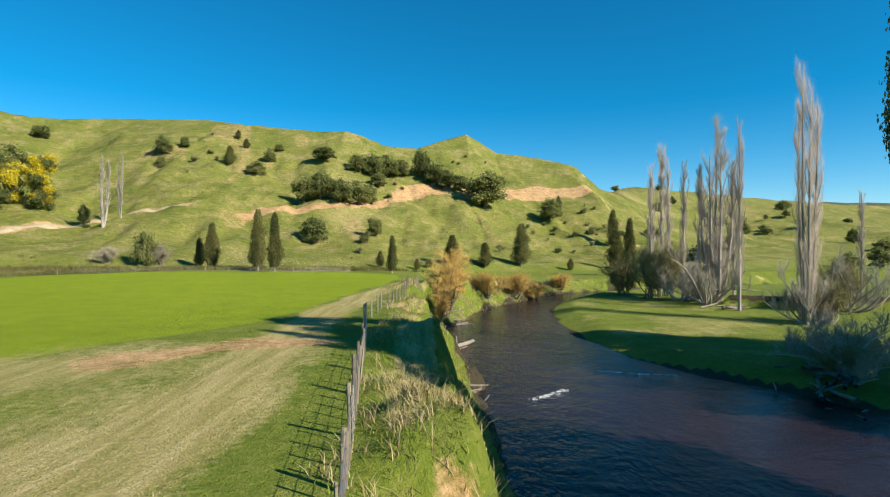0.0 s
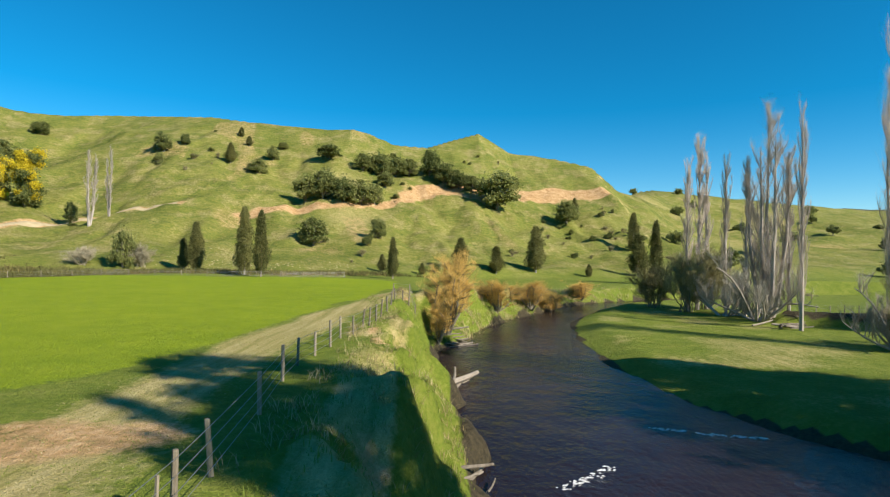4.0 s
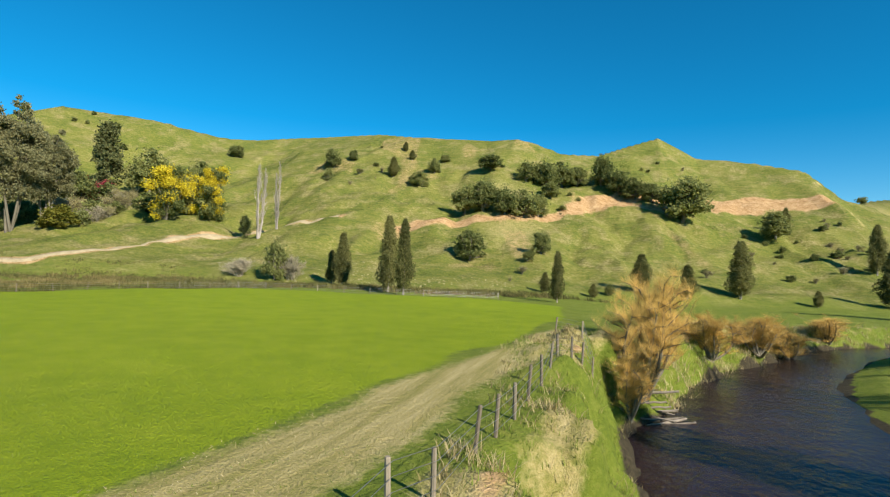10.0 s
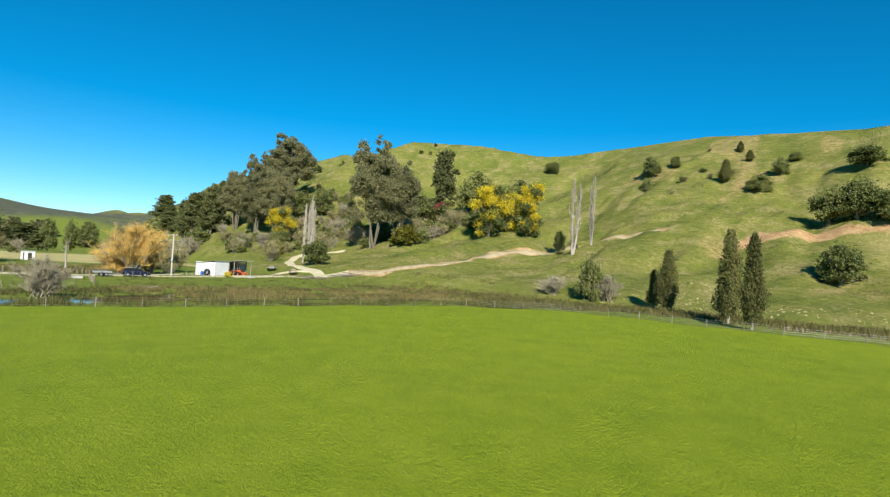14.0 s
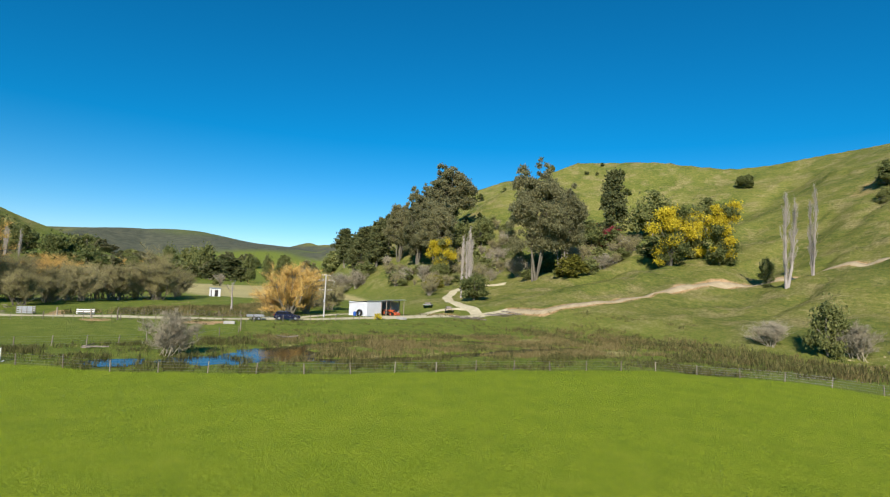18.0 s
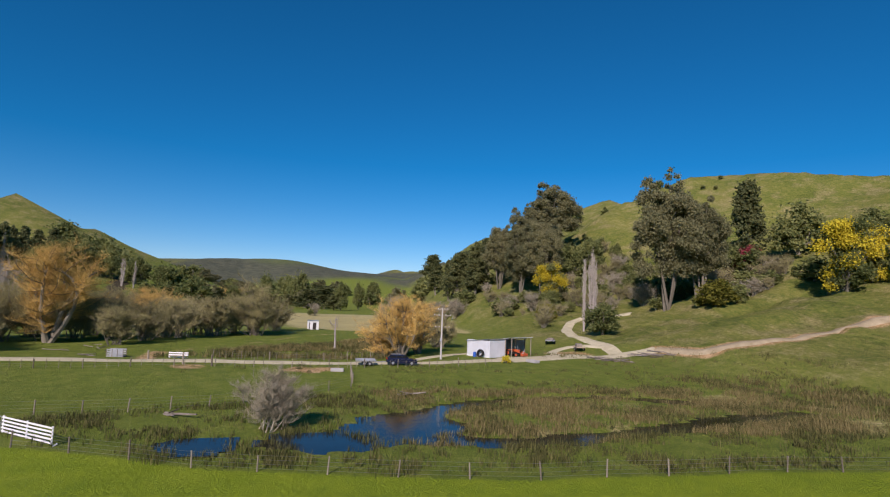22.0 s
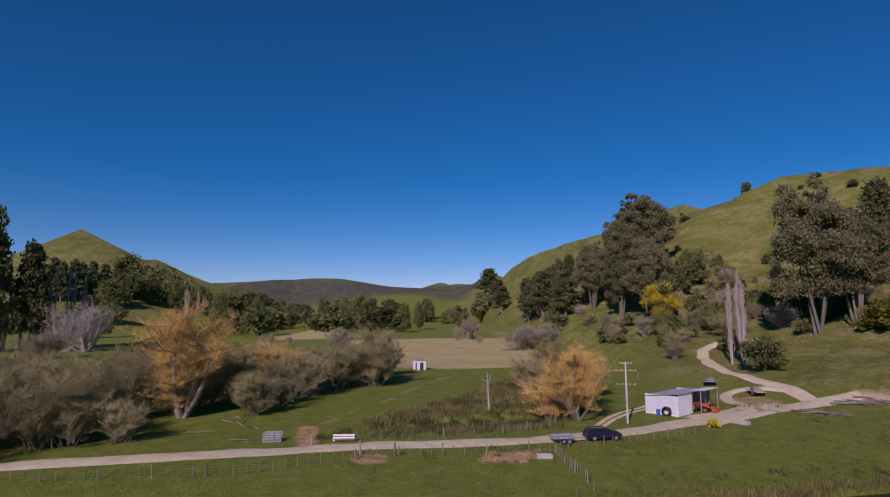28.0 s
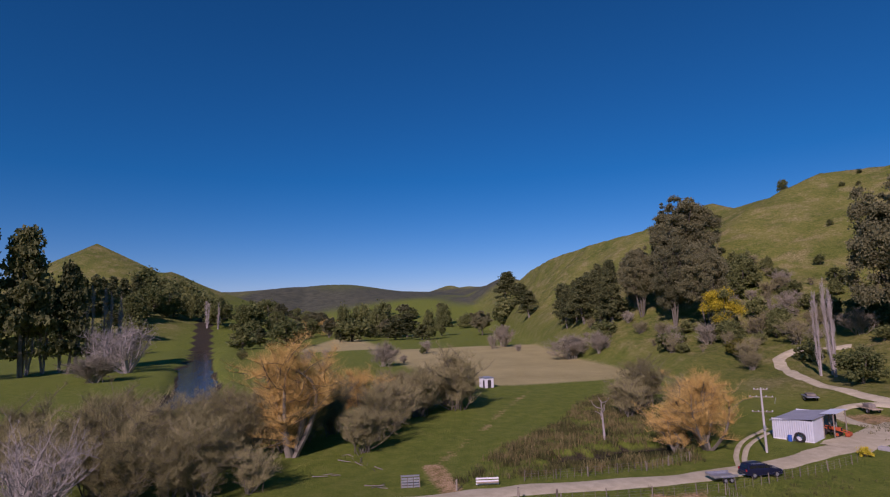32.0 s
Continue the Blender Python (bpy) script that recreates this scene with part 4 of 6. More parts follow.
cypresses((28.6, 186.7, 13.7, 6.8), (4.4, 175.4, 8.6, 5.4), (15.4, 179.4, 7.8, 4.8), (-11.3, 129.9, 8.4, 2.7), (-17.2, 160.2, 4.4, 2.8), (-36.4, 120, 12.2, 3.4), (-42.3, 127, 13.4, 4.2), (-56.4, 135.5, 10.5, 4.1), (-61.1, 139.5, 7, 3))
cypresses((54, 152.9, 15.2, 4.1), (64, 194.5, 13.2, 6.9), (76, 235, 14.6, 5.5), (45.4, 185.9, 3.8, 2.7), (-6.4, 162.7, 3, 2.4), (61.9, 278.3, 8, 3.9), (-97.1, 256.9, 8.4, 5.6), (-105.9, 292.6, 4.8, 3.5), (-97.6, 281, 4.6, 3.9))
bushes("round dark evergreen tree alone on the hillside", (-42.7, 187.5, 9.8, 10.3), (-22.8, 195.7, 7.4, 6.3), (-25.6, 189.2, 3.4, 4.1), (55.2, 264.7, 10.6, 11.5), (-326.5, 257, 8, 6), (-212.2, 296.7, 7.6, 10.1), (-124.4, 270.9, 6, 4.9), (-129.8, 261, 9.8, 9), (-124.9, 248.6, 6.3, 5))
bushes("dark evergreen in the belt of trees below the ridge", (-56.1, 228.5, 11.2, 10.8), (-48.7, 228.5, 12.2, 11.8), (-40.8, 227.3, 11, 10.6), (-33.7, 229.6, 10.6, 11.7), (-29.8, 236.3, 8.7, 8.7), (-55.8, 269.2, 7.2, 12.9), (-39.1, 266.1, 9.3, 10), (-31.9, 269.3, 12.1, 12.6), (-25.2, 278.2, 12.2, 11.4), (-19, 282, 9.2, 10.5), (-27.7, 256.7, 7.2, 8.6), (-8.7, 285.1, 14.5, 10.5))
bushes("dark evergreen beside the clay cutting", (-2.1, 279.6, 11.5, 12.8), (5.4, 274.9, 9.3, 11.5), (11.3, 269.9, 7.8, 9.8), (22.4, 261.6, 18.6, 21), (31.6, 294.6, 10.6, 10.6))
bushes("small scrubby evergreen on the upper slope", (-83.6, 252.5, 6.9, 8.8), (-81.9, 268.1, 7.3, 6.3), (-82.4, 286.2, 3.9, 5.6), (-119.4, 185.7, 7.4, 4.4), (-2.9, 168.3, 3, 2.9), (-73.7, 136.8, 9.4, 5.5))
bushes("dense dark tree among the homestead trees", (-202.7, 227.2, 20.4, 19.8), (-207.7, 194, 16.3, 18.4), (-204.6, 171.8, 9, 14.7), (-214.8, 165.5, 9.9, 9.9), (-191.3, 168.4, 7.4, 10.2), (-181.4, 235.1, 13.7, 16.4), (-256.7, 170.9, 13.8, 13.8), (-252.8, 159.1, 15.6, 13.4), (-213.2, 145.8, 8.9, 7.2), (-218.2, 133.2, 7.3, 9.1), (-203.5, 168.3, 8.7, 10.5), (-191.8, 174.2, 9.8, 11.5), group="homestead trees")
bushes("rounded dark green bush beside the drive", (-162.0, 120.5, 8.4, 9.6), group="homestead trees")
bushes("distant dark tree on the valley side", (-695, -171, 36, 36), (-666, -180, 33, 34), (-703, -150, 32, 27), (-627, -183, 29, 27), (-741, 32, 40, 30), (-628, 50, 38, 25), (-722, 12, 40, 20), (-632, 69, 24, 17), (-535, 85, 27, 13), (-605, 108, 30, 13), (-694, -60, 28, 25), (-683, -88, 33, 36), (-697, -120, 31, 31), (-895, 161, 35, 26), (-732, -27, 23, 27), group="distant trees")
bushes("dark tree in the belt below the cone hill", (-777, -218, 30, 38), (-783, -209, 31, 36), (-789, -200, 33, 38), (-786, -186, 34, 38), (-771, -169, 36, 36), (-764, -157, 33, 38), (-800, -232, 28, 38), (-752, -148, 30, 34), kind="light_bush", group="belt below the cone hill")
for x, y, h, w in ((-629.5, -241, 32, 17), (-632, -235, 40, 17), (-628, -226, 37, 17), (-637, -220, 40, 18), (-654, -220, 34, 18), (-728, -228, 32, 20), (-767, -228, 30, 21), (-683, -222, 35, 19), (-620, -250, 36, 18)):
    tree("light_pine", x, y, h, w, "pine_tree", "distant dark pine below the cone hill", group="belt below the cone hill")
for x, y, h, w in ((-107.9, 176.9, 23.8, 4.6), (-106.8, 184.9, 21.8, 3.4), (-170.5, 122.8, 20.5, 2.9), (-172.2, 123.8, 21.5, 3.1), (-173.6, 121.9, 20, 2.8)):
    tree("pale_poplar", x, y, h, w, "poplar_tree", "pale bare poplar, tall and narrow, on the slope", group="pale poplars")
for x, y, h, w in ((-332, -121, 36, 6), (-335, -116, 39, 6.4), (-338, -111, 35, 6), (-341, -106, 40, 6.4), (-344, -101, 37, 6), (-347, -96, 39, 6.4), (-352, -92, 34, 5.6), (-665, -125.5, 29, 8), (-669, -115.7, 27, 8)):
    tree("pale_poplar", x, y, h, w, "poplar_tree", "distant bare poplar beyond the river", group="far poplars")
for x, y, h, w in ((-148.6, 181.7, 19.3, 13.5), (-151.3, 194.1, 17, 12), (-139.6, 192.4, 18.8, 11.8)):
    tree("wattle", x, y, h, w, "wattle_tree", "wattle tree covered in bright yellow blossom", group="wattles")
tree("wattle", -226, 137, 16.5, 11.5, "wattle_tree", "wattle in yellow bloom below the gum trees", group="wattles")
tree("ygreen", -163.5, 155.4, 7.6, 9.9, "flowering_bush", "rounded yellow-green bush on the grassy slope", "bush")
tree("ygreen", -205, 126, 5, 7, "flowering_bush", "low yellow-flowering bush beside the drive", "bush")
for x, y, h, w in ((-179, 152.5, 39, 23), (-176, 161, 31, 18), (-281, 164, 35, 30), (-300, 170, 30, 25), (-235.8, 139.3, 31, 18), (-251.4, 135.8, 30, 17), (-262, 142, 33, 18), (-270.3, 134.2, 28, 16), (-283, 138, 26, 15)):
    tree("gum", x, y, h, w, "gum_tree", "tall eucalyptus with pale trunk and olive foliage", group="gum trees")
for x, y, h, w in ((-286.2, 128.2, 12.9, 14.8), (-336.4, 135.2, 14.8, 13.9), (-565.9, 179.2, 23.8, 20.7), (-213.5, 214.2, 33, 15.8), (-313.7, 128.2, 22.7, 16.6), (-282.1, 126.3, 23.3, 12.2), (-357.1, 134.8, 22.6, 12.9), (-726.3, 213.3, 37.6, 35.5), (-483.1, 158, 20.4, 18.2)):
    tree("pine", x, y, h, w, "pine_tree", "dark pine at the foot of the hill", group="pines")
plant = np.random.RandomState(41)
for k in range(22):
    x, y = -306 - 2.2 * k + plant.normal() * 2, 133 + 9 * (k % 2) + plant.normal() * 2
    tree("pine", float(x), float(y), float(plant.uniform(17, 23)), float(plant.uniform(8, 10)), "pine_tree", "dark pine in a close-planted stand", group="pine plantation")
for x, y, h, w in ((-322, -118, 64, 26), (-330, -104, 48, 18), (-312, -132, 68, 28), (-336, -125, 56, 22)):
    tree("pine", x, y, h, w, "pine_tree", "tall dark pine across the river", group="pines across the river")
tree("red", -205.1, 206.2, 8.9, 8.6, "flowering_tree", "small tree with pinkish-red blossom", group="homestead trees")
tree("rust", -215, 203, 13, 12, "rust_tree", "tree with rust-brown foliage by the house", group="homestead trees")
for x, y, h, w in ((-148.5, 7.4, 17, 20), (-171, 17.5, 11.5, 12), (-135.5, 65.5, 11.2, 12.0), (-142, 70, 10, 11), (-139, 63, 8.5, 9)):
    tree("willow", x, y, h, w, "willow_tree", "leafless willow with bright orange twigs", group="orange willows")
tree("willow", 0.6, 73, 9.4, 7.6, "willow_tree", "orange-twigged willow on the riverbank", group="riverbank willows")
for x, y, h, w in ((-0.3, 69.3, 4.4, 4.0), (7.9, 93, 5.2, 7.5), (14.9, 104.5, 5.0, 8), (27.8, 123.5, 3.8, 8), (19, 110, 4.4, 8)):
    tree("willow", x, y, h, w, "willow_tree", "small orange-brown willow along the bend", group="riverbank willows")
for x, y, h, w in ((-680, -40, 18, 36), (-720, -4, 21, 33)):
    tree("willow", x, y, h, w, "willow_tree", "distant orange willow in the valley", group="distant trees")
for x, y, h, w in ((-133.5, -2.2, 9.6, 11.7), (-133.5, -10, 10.5, 10.5), (-162.5, 12.8, 10.6, 10.1), (-181.3, 24.9, 10, 12.2), (-180, 38.2, 13.6, 15.4), (-170.9, 75.6, 10.9, 13.4), (-151, 6, 10, 11), (-158, 8, 10.5, 11), (-130, -18, 11, 12), (-122, -24, 11, 12), (-136, -14, 12, 13), (-146, -10, 11, 13), (-128, -30, 12, 13), (-140, -24, 12, 14), (-154, -4, 11, 12), (-150, -18, 12, 14), (-160, 0, 10, 12), (-168, 8, 10, 12), (-141, -4, 9, 11), (-148, 0, 9.5, 11), (-166, 22, 9, 10), (-175, 29, 9.5, 11), (-173, 12, 10, 12), (-186, 33, 10, 12), (-162, 68, 8, 11), (-158, 78, 8, 11), (-131, -4, 8, 9), (-130.5, -9, 8, 9), (-131.5, -1.5, 8, 9), (-132, 4.0, 5.5, 7), (-148, 17.5, 7.5, 9), (-156, 20, 8, 9.5), (-166, 24, 8.5, 10), (-176, 30, 9, 11), (-187, 37, 9.5, 12), (-198, 42, 9, 11)):
    tree("shrub", x, y, h, w, "willow_thicket", "leafless olive-brown willow thicket by the road", "shrub", group="willow thickets")
for x, y, h, w in ((-286.9, 109.6, 11, 22.1), (-270.2, 114.7, 8.7, 13.8), (-283.1, -74.6, 10.3, 24.6), (-290.7, 30.2, 10.5, 14), (-391.2, 109.8, 14, 17.5), (-70.3, 138.4, 5.7, 6.3), (-82.1, 135.7, 4.4, 7.6)):
    tree("grey_shrub", x, y, h, w, "bare_shrub", "grey leafless shrub on the flat", "shrub", group="grey shrubs")
for x, y, h, w in ((29, 3.6, 33, 7.5), (29, 8.2, 34.8, 16), (41.8, 43.5, 34, 9), (46, 27, 27, 14), (45, 34.5, 25, 12), (50, 18, 24, 14), (58, 33, 27, 14)):
    tree("sparse_gum", x, y, h, w, "gum_tree", "dark evergreen tree on the far riverbank", group="trees on the far bank")
tree("white_tree", -118.5, -12, 13, 8.5, "bare_tree", "slender pale leafless tree near the road")
tree("dead", -145.5, 54.8, 6.4, 2.6, "dead_tree", "dead grey tree standing in the rushes")
tree("white_tree", -318, -76, 25, 26, "bare_tree", "large pale leafless tree beyond the river", group="pale trees beyond the river")
tree("white_tree", -328, -88, 23, 22, "bare_tree", "large pale leafless tree beyond the river", group="pale trees beyond the river")
tree("grey_shrub", -86.9, 46.2, 5.2, 6.6, "bare_tree", "small leafless tree at the pond edge")
for x, y, h, w in ((45.6, 81.6, 29, 3.4), (40.5, 103, 25, 4.0), (43, 105, 29, 4.4), (45.5, 107, 27.5, 4.2), (47.5, 104.5, 26, 3.8), (46.5, 96.5, 24, 3.2), (50.5, 92, 22, 3.2), (82, 104, 20, 3.2)):
    tree("poplar", x, y, h, w, "poplar_tree", "tall bare poplar on the river flat", group="river poplars")
for x, y, h, w in ((48, 93, 33, 8.5), (46, 67, 33, 5)):
    tree("poplar_twin", x, y, h, w, "poplar_tree", "many-stemmed bare poplar on the river flat", group="river poplars")
for x, y, h, w in ((44.8, 90.5, 10, 14), (43, 96, 10, 13), (46.5, 67.5, 8, 9), (61, 80, 11, 10), (29.5, 39, 4.2, 9), (32, 42, 4.5, 9), (35, 46, 4.5, 8)):
    tree("leaning", x, y, h, w, "leaning_willow", "bare pale willow with limbs fanning low to the ground", group="thicket under the poplars")
for x, y, h, w in ((40, 102, 11, 11), (45, 106, 11, 11), (37, 109, 8, 10), (60, 80.5, 9, 8), (49, 68.5, 6, 8), (29.5, 38.5, 2.6, 6), (32.5, 42.5, 3.0, 6)):
    tree("shrub", x, y, h, w, "bare_shrub", "leafless brown thicket under the poplars", "shrub", group="thicket under the poplars")


# ---- made things ----
M_SHED = mottled("pale_steel_cladding", (0.50, 0.53, 0.55), (0.68, 0.71, 0.73), 0.6, 0.45, 0.15, 0.05, 8)
M_ROOF = mottled("grey_steel_roof", (0.30, 0.32, 0.34), (0.46, 0.48, 0.50), 0.8, 0.4, 0.4, 0.05, 9)
M_PALEROOF = mottled("pale_roof_sheet", (0.55, 0.62, 0.66), (0.74, 0.80, 0.84), 0.9, 0.35, 0.3, 0.05, 9)
M_DARKIN = mottled("dark_timber", (0.025, 0.022, 0.02), (0.07, 0.06, 0.05), 3, 0.9)
M_WHITE = mottled("white_paint", (0.66, 0.66, 0.63), (0.82, 0.82, 0.80), 2, 0.6, 0, 0.1)
M_CAR = mottled("dark_blue_car_paint", (0.012, 0.014, 0.035), (0.022, 0.026, 0.06), 3, 0.22, 0.3, 0, spec=0.6)
M_GLASS = mottled("dark_glass", (0.008, 0.01, 0.012), (0.02, 0.022, 0.025), 2, 0.06, 0, 0, spec=0.8)
M_TYRE = mottled("black_rubber", (0.012, 0.012, 0.012), (0.035, 0.033, 0.03), 8, 0.85)
M_STEEL = mottled("galvanised_steel", (0.34, 0.35, 0.36), (0.58, 0.59, 0.60), 4, 0.4, 0.7, 0.1)
M_REDTR = mottled("faded_orange_red_paint", (0.34, 0.06, 0.02), (0.56, 0.13, 0.045), 2, 0.5, 0.0, 0.1)
M_LAMP = mottled("red_lens", (0.35, 0.01, 0.01), (0.5, 0.03, 0.02), 4, 0.2)
M_BLUE = mottled("blue_plastic", (0.02, 0.08, 0.32), (0.04, 0.14, 0.5), 3, 0.4)
M_CONC = mottled("concrete", (0.28, 0.27, 0.25), (0.45, 0.44, 0.41), 2, 0.9, 0, 0.3)
M_POLE = mottled("concrete_pole", (0.36, 0.34, 0.30), (0.54, 0.52, 0.47), 2, 0.85, 0, 0.2, 20, (1, 1, 0.3))
M_HOUSE = mottled("weatherboard", (0.46, 0.45, 0.42), (0.62, 0.61, 0.57), 2, 0.7)
M_FIRE = mottled("sawn_timber", (0.26, 0.19, 0.11), (0.50, 0.40, 0.27), 2, 0.85, 0, 0.3, 20, vary=0.4)


def gz(x, y):
    return surf(x, y)


def block(x0, x1, y0, y1, z0, z1, edge=0.02):
    """A bevelled box as a bmesh."""
    bm = bmesh.new()
    bmesh.ops.create_cube(bm, size=1.0)
    for v in bm.verts:
        v.co = ((x0 + x1) / 2 + v.co.x * (x1 - x0), (y0 + y1) / 2 + v.co.y * (y1 - y0), (z0 + z1) / 2 + v.co.z * (z1 - z0))
    if edge:
        bmesh.ops.bevel(bm, geom=bm.edges[:], offset=edge, segments=1, affect="EDGES")
    return bm


def bpart(name, bm, mat, parent, label="", at=None):
    m_ = bpy.data.meshes.new(name)
    bm.to_mesh(m_)
    bm.free()
    m_.materials.append(mat)
    ob = part(name, m_, parent, label)
    if at is not None:
        ob.matrix_basis = at
    return ob


def corrugated(width, height, pitch=0.30, depth=0.035):
    """A ribbed sheet in the xz plane with thickness."""
    n = max(2, int(width / pitch))
    v, f = [], []
    for i in range(4 * n + 1):
        x, d = width * i / (4 * n), depth * (1 if i % 4 in (1, 2) else 0)
        v += [(x, -d, 0), (x, -d, height), (x, 0.05, 0), (x, 0.05, height)]
    for i in range(4 * n):
        a, b = 4 * i, 4 * i + 4
        f += [(a, b, b + 1, a + 1), (a + 2, a + 3, b + 3, b + 2), (a + 1, b + 1, b + 3, a + 3), (a, a + 2, b + 2, b)]
    return v, f


def wheel_into(root, x, y, z, r, w, rim=M_STEEL, axis="x"):
    bm = bmesh.new()
    bmesh.ops.create_cone(bm, cap_ends=True, segments=20, radius1=r, radius2=r, depth=w)
    bmesh.ops.bevel(bm, geom=[e for e in bm.edges if len(e.link_faces) == 2 and e.calc_face_angle() > 1], offset=w * 0.22, segments=2, affect="EDGES")
    at = pose(x, y, z, 0, 90, 0) if axis == "x" else pose(x, y, z, 90, 0, 0)
    wh = bpart("wheel", bm, M_TYRE, root, "black tyre with metal rim", at)
    bm = bmesh.new()
    bmesh.ops.create_cone(bm, cap_ends=True, segments=14, radius1=r * 0.58, radius2=r * 0.58, depth=w * 1.06)
    bpart("rim", bm, rim, wh)
    return wh


# fences
def post_mesh(r, h, seed, sides=7):
    rng = np.random.RandomState(seed)
    lean = rng.normal(size=2) * 0.03
    path = [((0, 0, -0.3), r), ((lean[0] * 0.5, lean[1] * 0.5, h * 0.5), r * 0.97), ((lean[0], lean[1], h - 0.03), r * 0.93), ((lean[0], lean[1], h), r * 0.75)]
    return mesh_of("post", *tubes([[(np.array(p), q) for p, q in path]], sides), M_POST)


POSTS = [post_mesh(0.062, h, s) for s, h in ((1, 1.2), (2, 1.12), (3, 1.26))]
BATTENS = [mesh_of("batten", *tubes([[(np.array((0, 0, 0.02)), 0.032), (np.array((0.01 * s, 0, 1.08)), 0.03)]], 4), M_POST) for s in range(2)]


def along(line, gap):
    out, carry = [], 0.0
    for (ax, ay), (bx, by) in zip(line, line[1:]):
        ln = math.hypot(bx - ax, by - ay)
        d = carry
        while d < ln:
            out.append((ax + (bx - ax) * d / ln, ay + (by - ay) * d / ln))
            d += gap
        carry = d - ln
    return out


def fence(label, spots, battens=(), wires=4, every=1.0, group="wire fences", scale=1.0):
    x0, y0 = spots[0]
    root = thing("fence", label, "fence", group, x=x0, y=y0, z=gz(x0, y0))
    rng = np.random.RandomState(len(spots) + int(abs(x0)))
    for i, (x, y) in enumerate(spots):
        p = part("post", POSTS[i % 3], root)
        p.matrix_basis = pose(x - x0, y - y0, gz(x, y) - gz(x0, y0), rng.normal() * 2.2, rng.normal() * 2.2, rng.uniform(0, 360)) @ Matrix.Scale(scale * rng.uniform(0.94, 1.06), 4)
    for i, (x, y) in enumerate(battens):
        p = part("batten", BATTENS[i % 2], root)
        p.matrix_basis = pose(x - x0, y - y0, gz(x, y) - gz(x0, y0), rng.normal() * 1.5, rng.normal() * 1.5, rng.uniform(0, 90))
    for k in range(wires):
        h = 0.25 + 0.85 * k / max(1, wires - 1)
        path = [(np.array((x - x0 + 0.08, y - y0, gz(x, y) - gz(x0, y0) + h * scale)), 0.008) for x, y in spots]
        part("wire", mesh_of("wire", *tubes([path], 3), M_WIRE), root)
    return root


RIVER_FENCE = [(-2.3, 5), (-2.7, 8.2), (-3.0, 11.2), (-3.5, 15.0), (-3.8, 18), (-3.9, 20.3), (-4.1, 22.2), (-4.6, 26.4), (-5.2, 30.5), (-5.5, 33.5), (-5.4, 36), (-5.2, 38.3), (-5.2, 40.8), (-4.7, 41.9), (-4.7, 45.2), (-4.5, 46.8), (-4.3, 48.6), (-4.3, 51.3), (-4.1, 53.5), (-4.0, 55.4), (-3.9, 57.6), (-3.4, 59.4), (-3.0, 61.2), (-2.6, 64.5), (-3.4, 68), (-5.5, 72)]
fence("post and wire fence along the riverbank", RIVER_FENCE, [(float(np.interp(y, [5, 20.3], [-2.3, -3.9])), float(y)) for y in np.arange(6, 20, 0.8)])
fence("old post and wire fence between paddock and marsh", along(FENCE_EDGE, 4.3), scale=0.9)
fence("post and wire fence across the grass", along([(-92.5, 17), (-93.4, 27), (-94.2, 35), (-97.2, 41), (-103.7, 51), (-107.6, 56)], 3.4))
road_line = [(-116.6, -12), (-116.8, 6), (-116, 17), (-116.6, 23.5), (-118.6, 29.5), (-120.3, 36), (-118.6, 55), (-121.4, 70), (-124, 79)]
fence("batten fence along the gravel road", along(road_line, 5.0), along(road_line, 1.25))
yard_line = [(-118, 55.2), (-113, 54.8), (-108.2, 54.6)]
fence("short batten fence running down from the road", along(yard_line, 3.2), along(yard_line, 0.7))
far_line = [(-128.2, 36), (-128, 44), (-128.4, 52), (-131, 60)]
fence("batten fence beside the wet hollow", along(far_line, 4), along(far_line, 0.9))
fence("fence on the far river flat", along([(52, 110), (62, 103), (80, 97), (108, 92)], 2.0), wires=3, scale=1.2)

# white rail gate and the dark gate beside it
g = thing("gate", "white painted timber rail gate on the grass", "gate", x=-85, y=30, z=gz(-85, 30), turn=math.degrees(math.atan2(4.6, 4.0)))
for z in (0.18, 0.42, 0.66, 0.90, 1.14):
    bpart("rail", block(-3.05, 3.05, -0.025, 0.025, z - 0.06, z + 0.06, 0.01), M_WHITE, g)
for x in (-3.0, 0.0, 3.0):
    bpart("stile", block(x - 0.06, x + 0.06, 0.03, 0.09, 0.05, 1.25, 0.01), M_WHITE, g)
bpart("strut", block(-0.05, 0.05, -1.2, 0.0, 0.0, 0.08, 0.01), M_WHITE, g, "", pose(3.1, 0.4, 0.05, 28, 0, 0))
g = thing("gate", "dark steel mesh farm gate standing open", "gate", x=-88.6, y=26.5, z=gz(-88.6, 26.5), turn=36)
for z in (0.12, 0.4, 0.68, 1.12):
    bpart("rail", block(-1.9, 1.9, -0.02, 0.02, z - 0.02, z + 0.02, 0.005), M_STEEL, g)
for x in (-1.9, -0.6, 0.6, 1.9):
    bpart("upright", block(x - 0.02, x + 0.02, -0.022, 0.022, 0.1, 1.14, 0.005), M_STEEL, g)

# the implement shed
SX, SY, STURN = -133.3, 81.0, 30.0
shed = thing("shed", "pale steel implement shed with an open bay", "shed", x=SX, y=SY, z=gz(-136, 84) - 0.05, turn=STURN)
# local x runs from the corner along the end wall to the back (negative), y along the front
WD, LN, HF, HB = 5.4, 10.4, 3.3, 2.7


def sheet_part(name, w, h, at, mat=M_SHED, label=""):
    return bpart_mesh(name, mesh_of(name, *corrugated(w, h), mat), shed, label, at)


def bpart_mesh(name, m_, parent, label, at):
    ob = part(name, m_, parent, label)
    ob.matrix_basis = at
    return ob


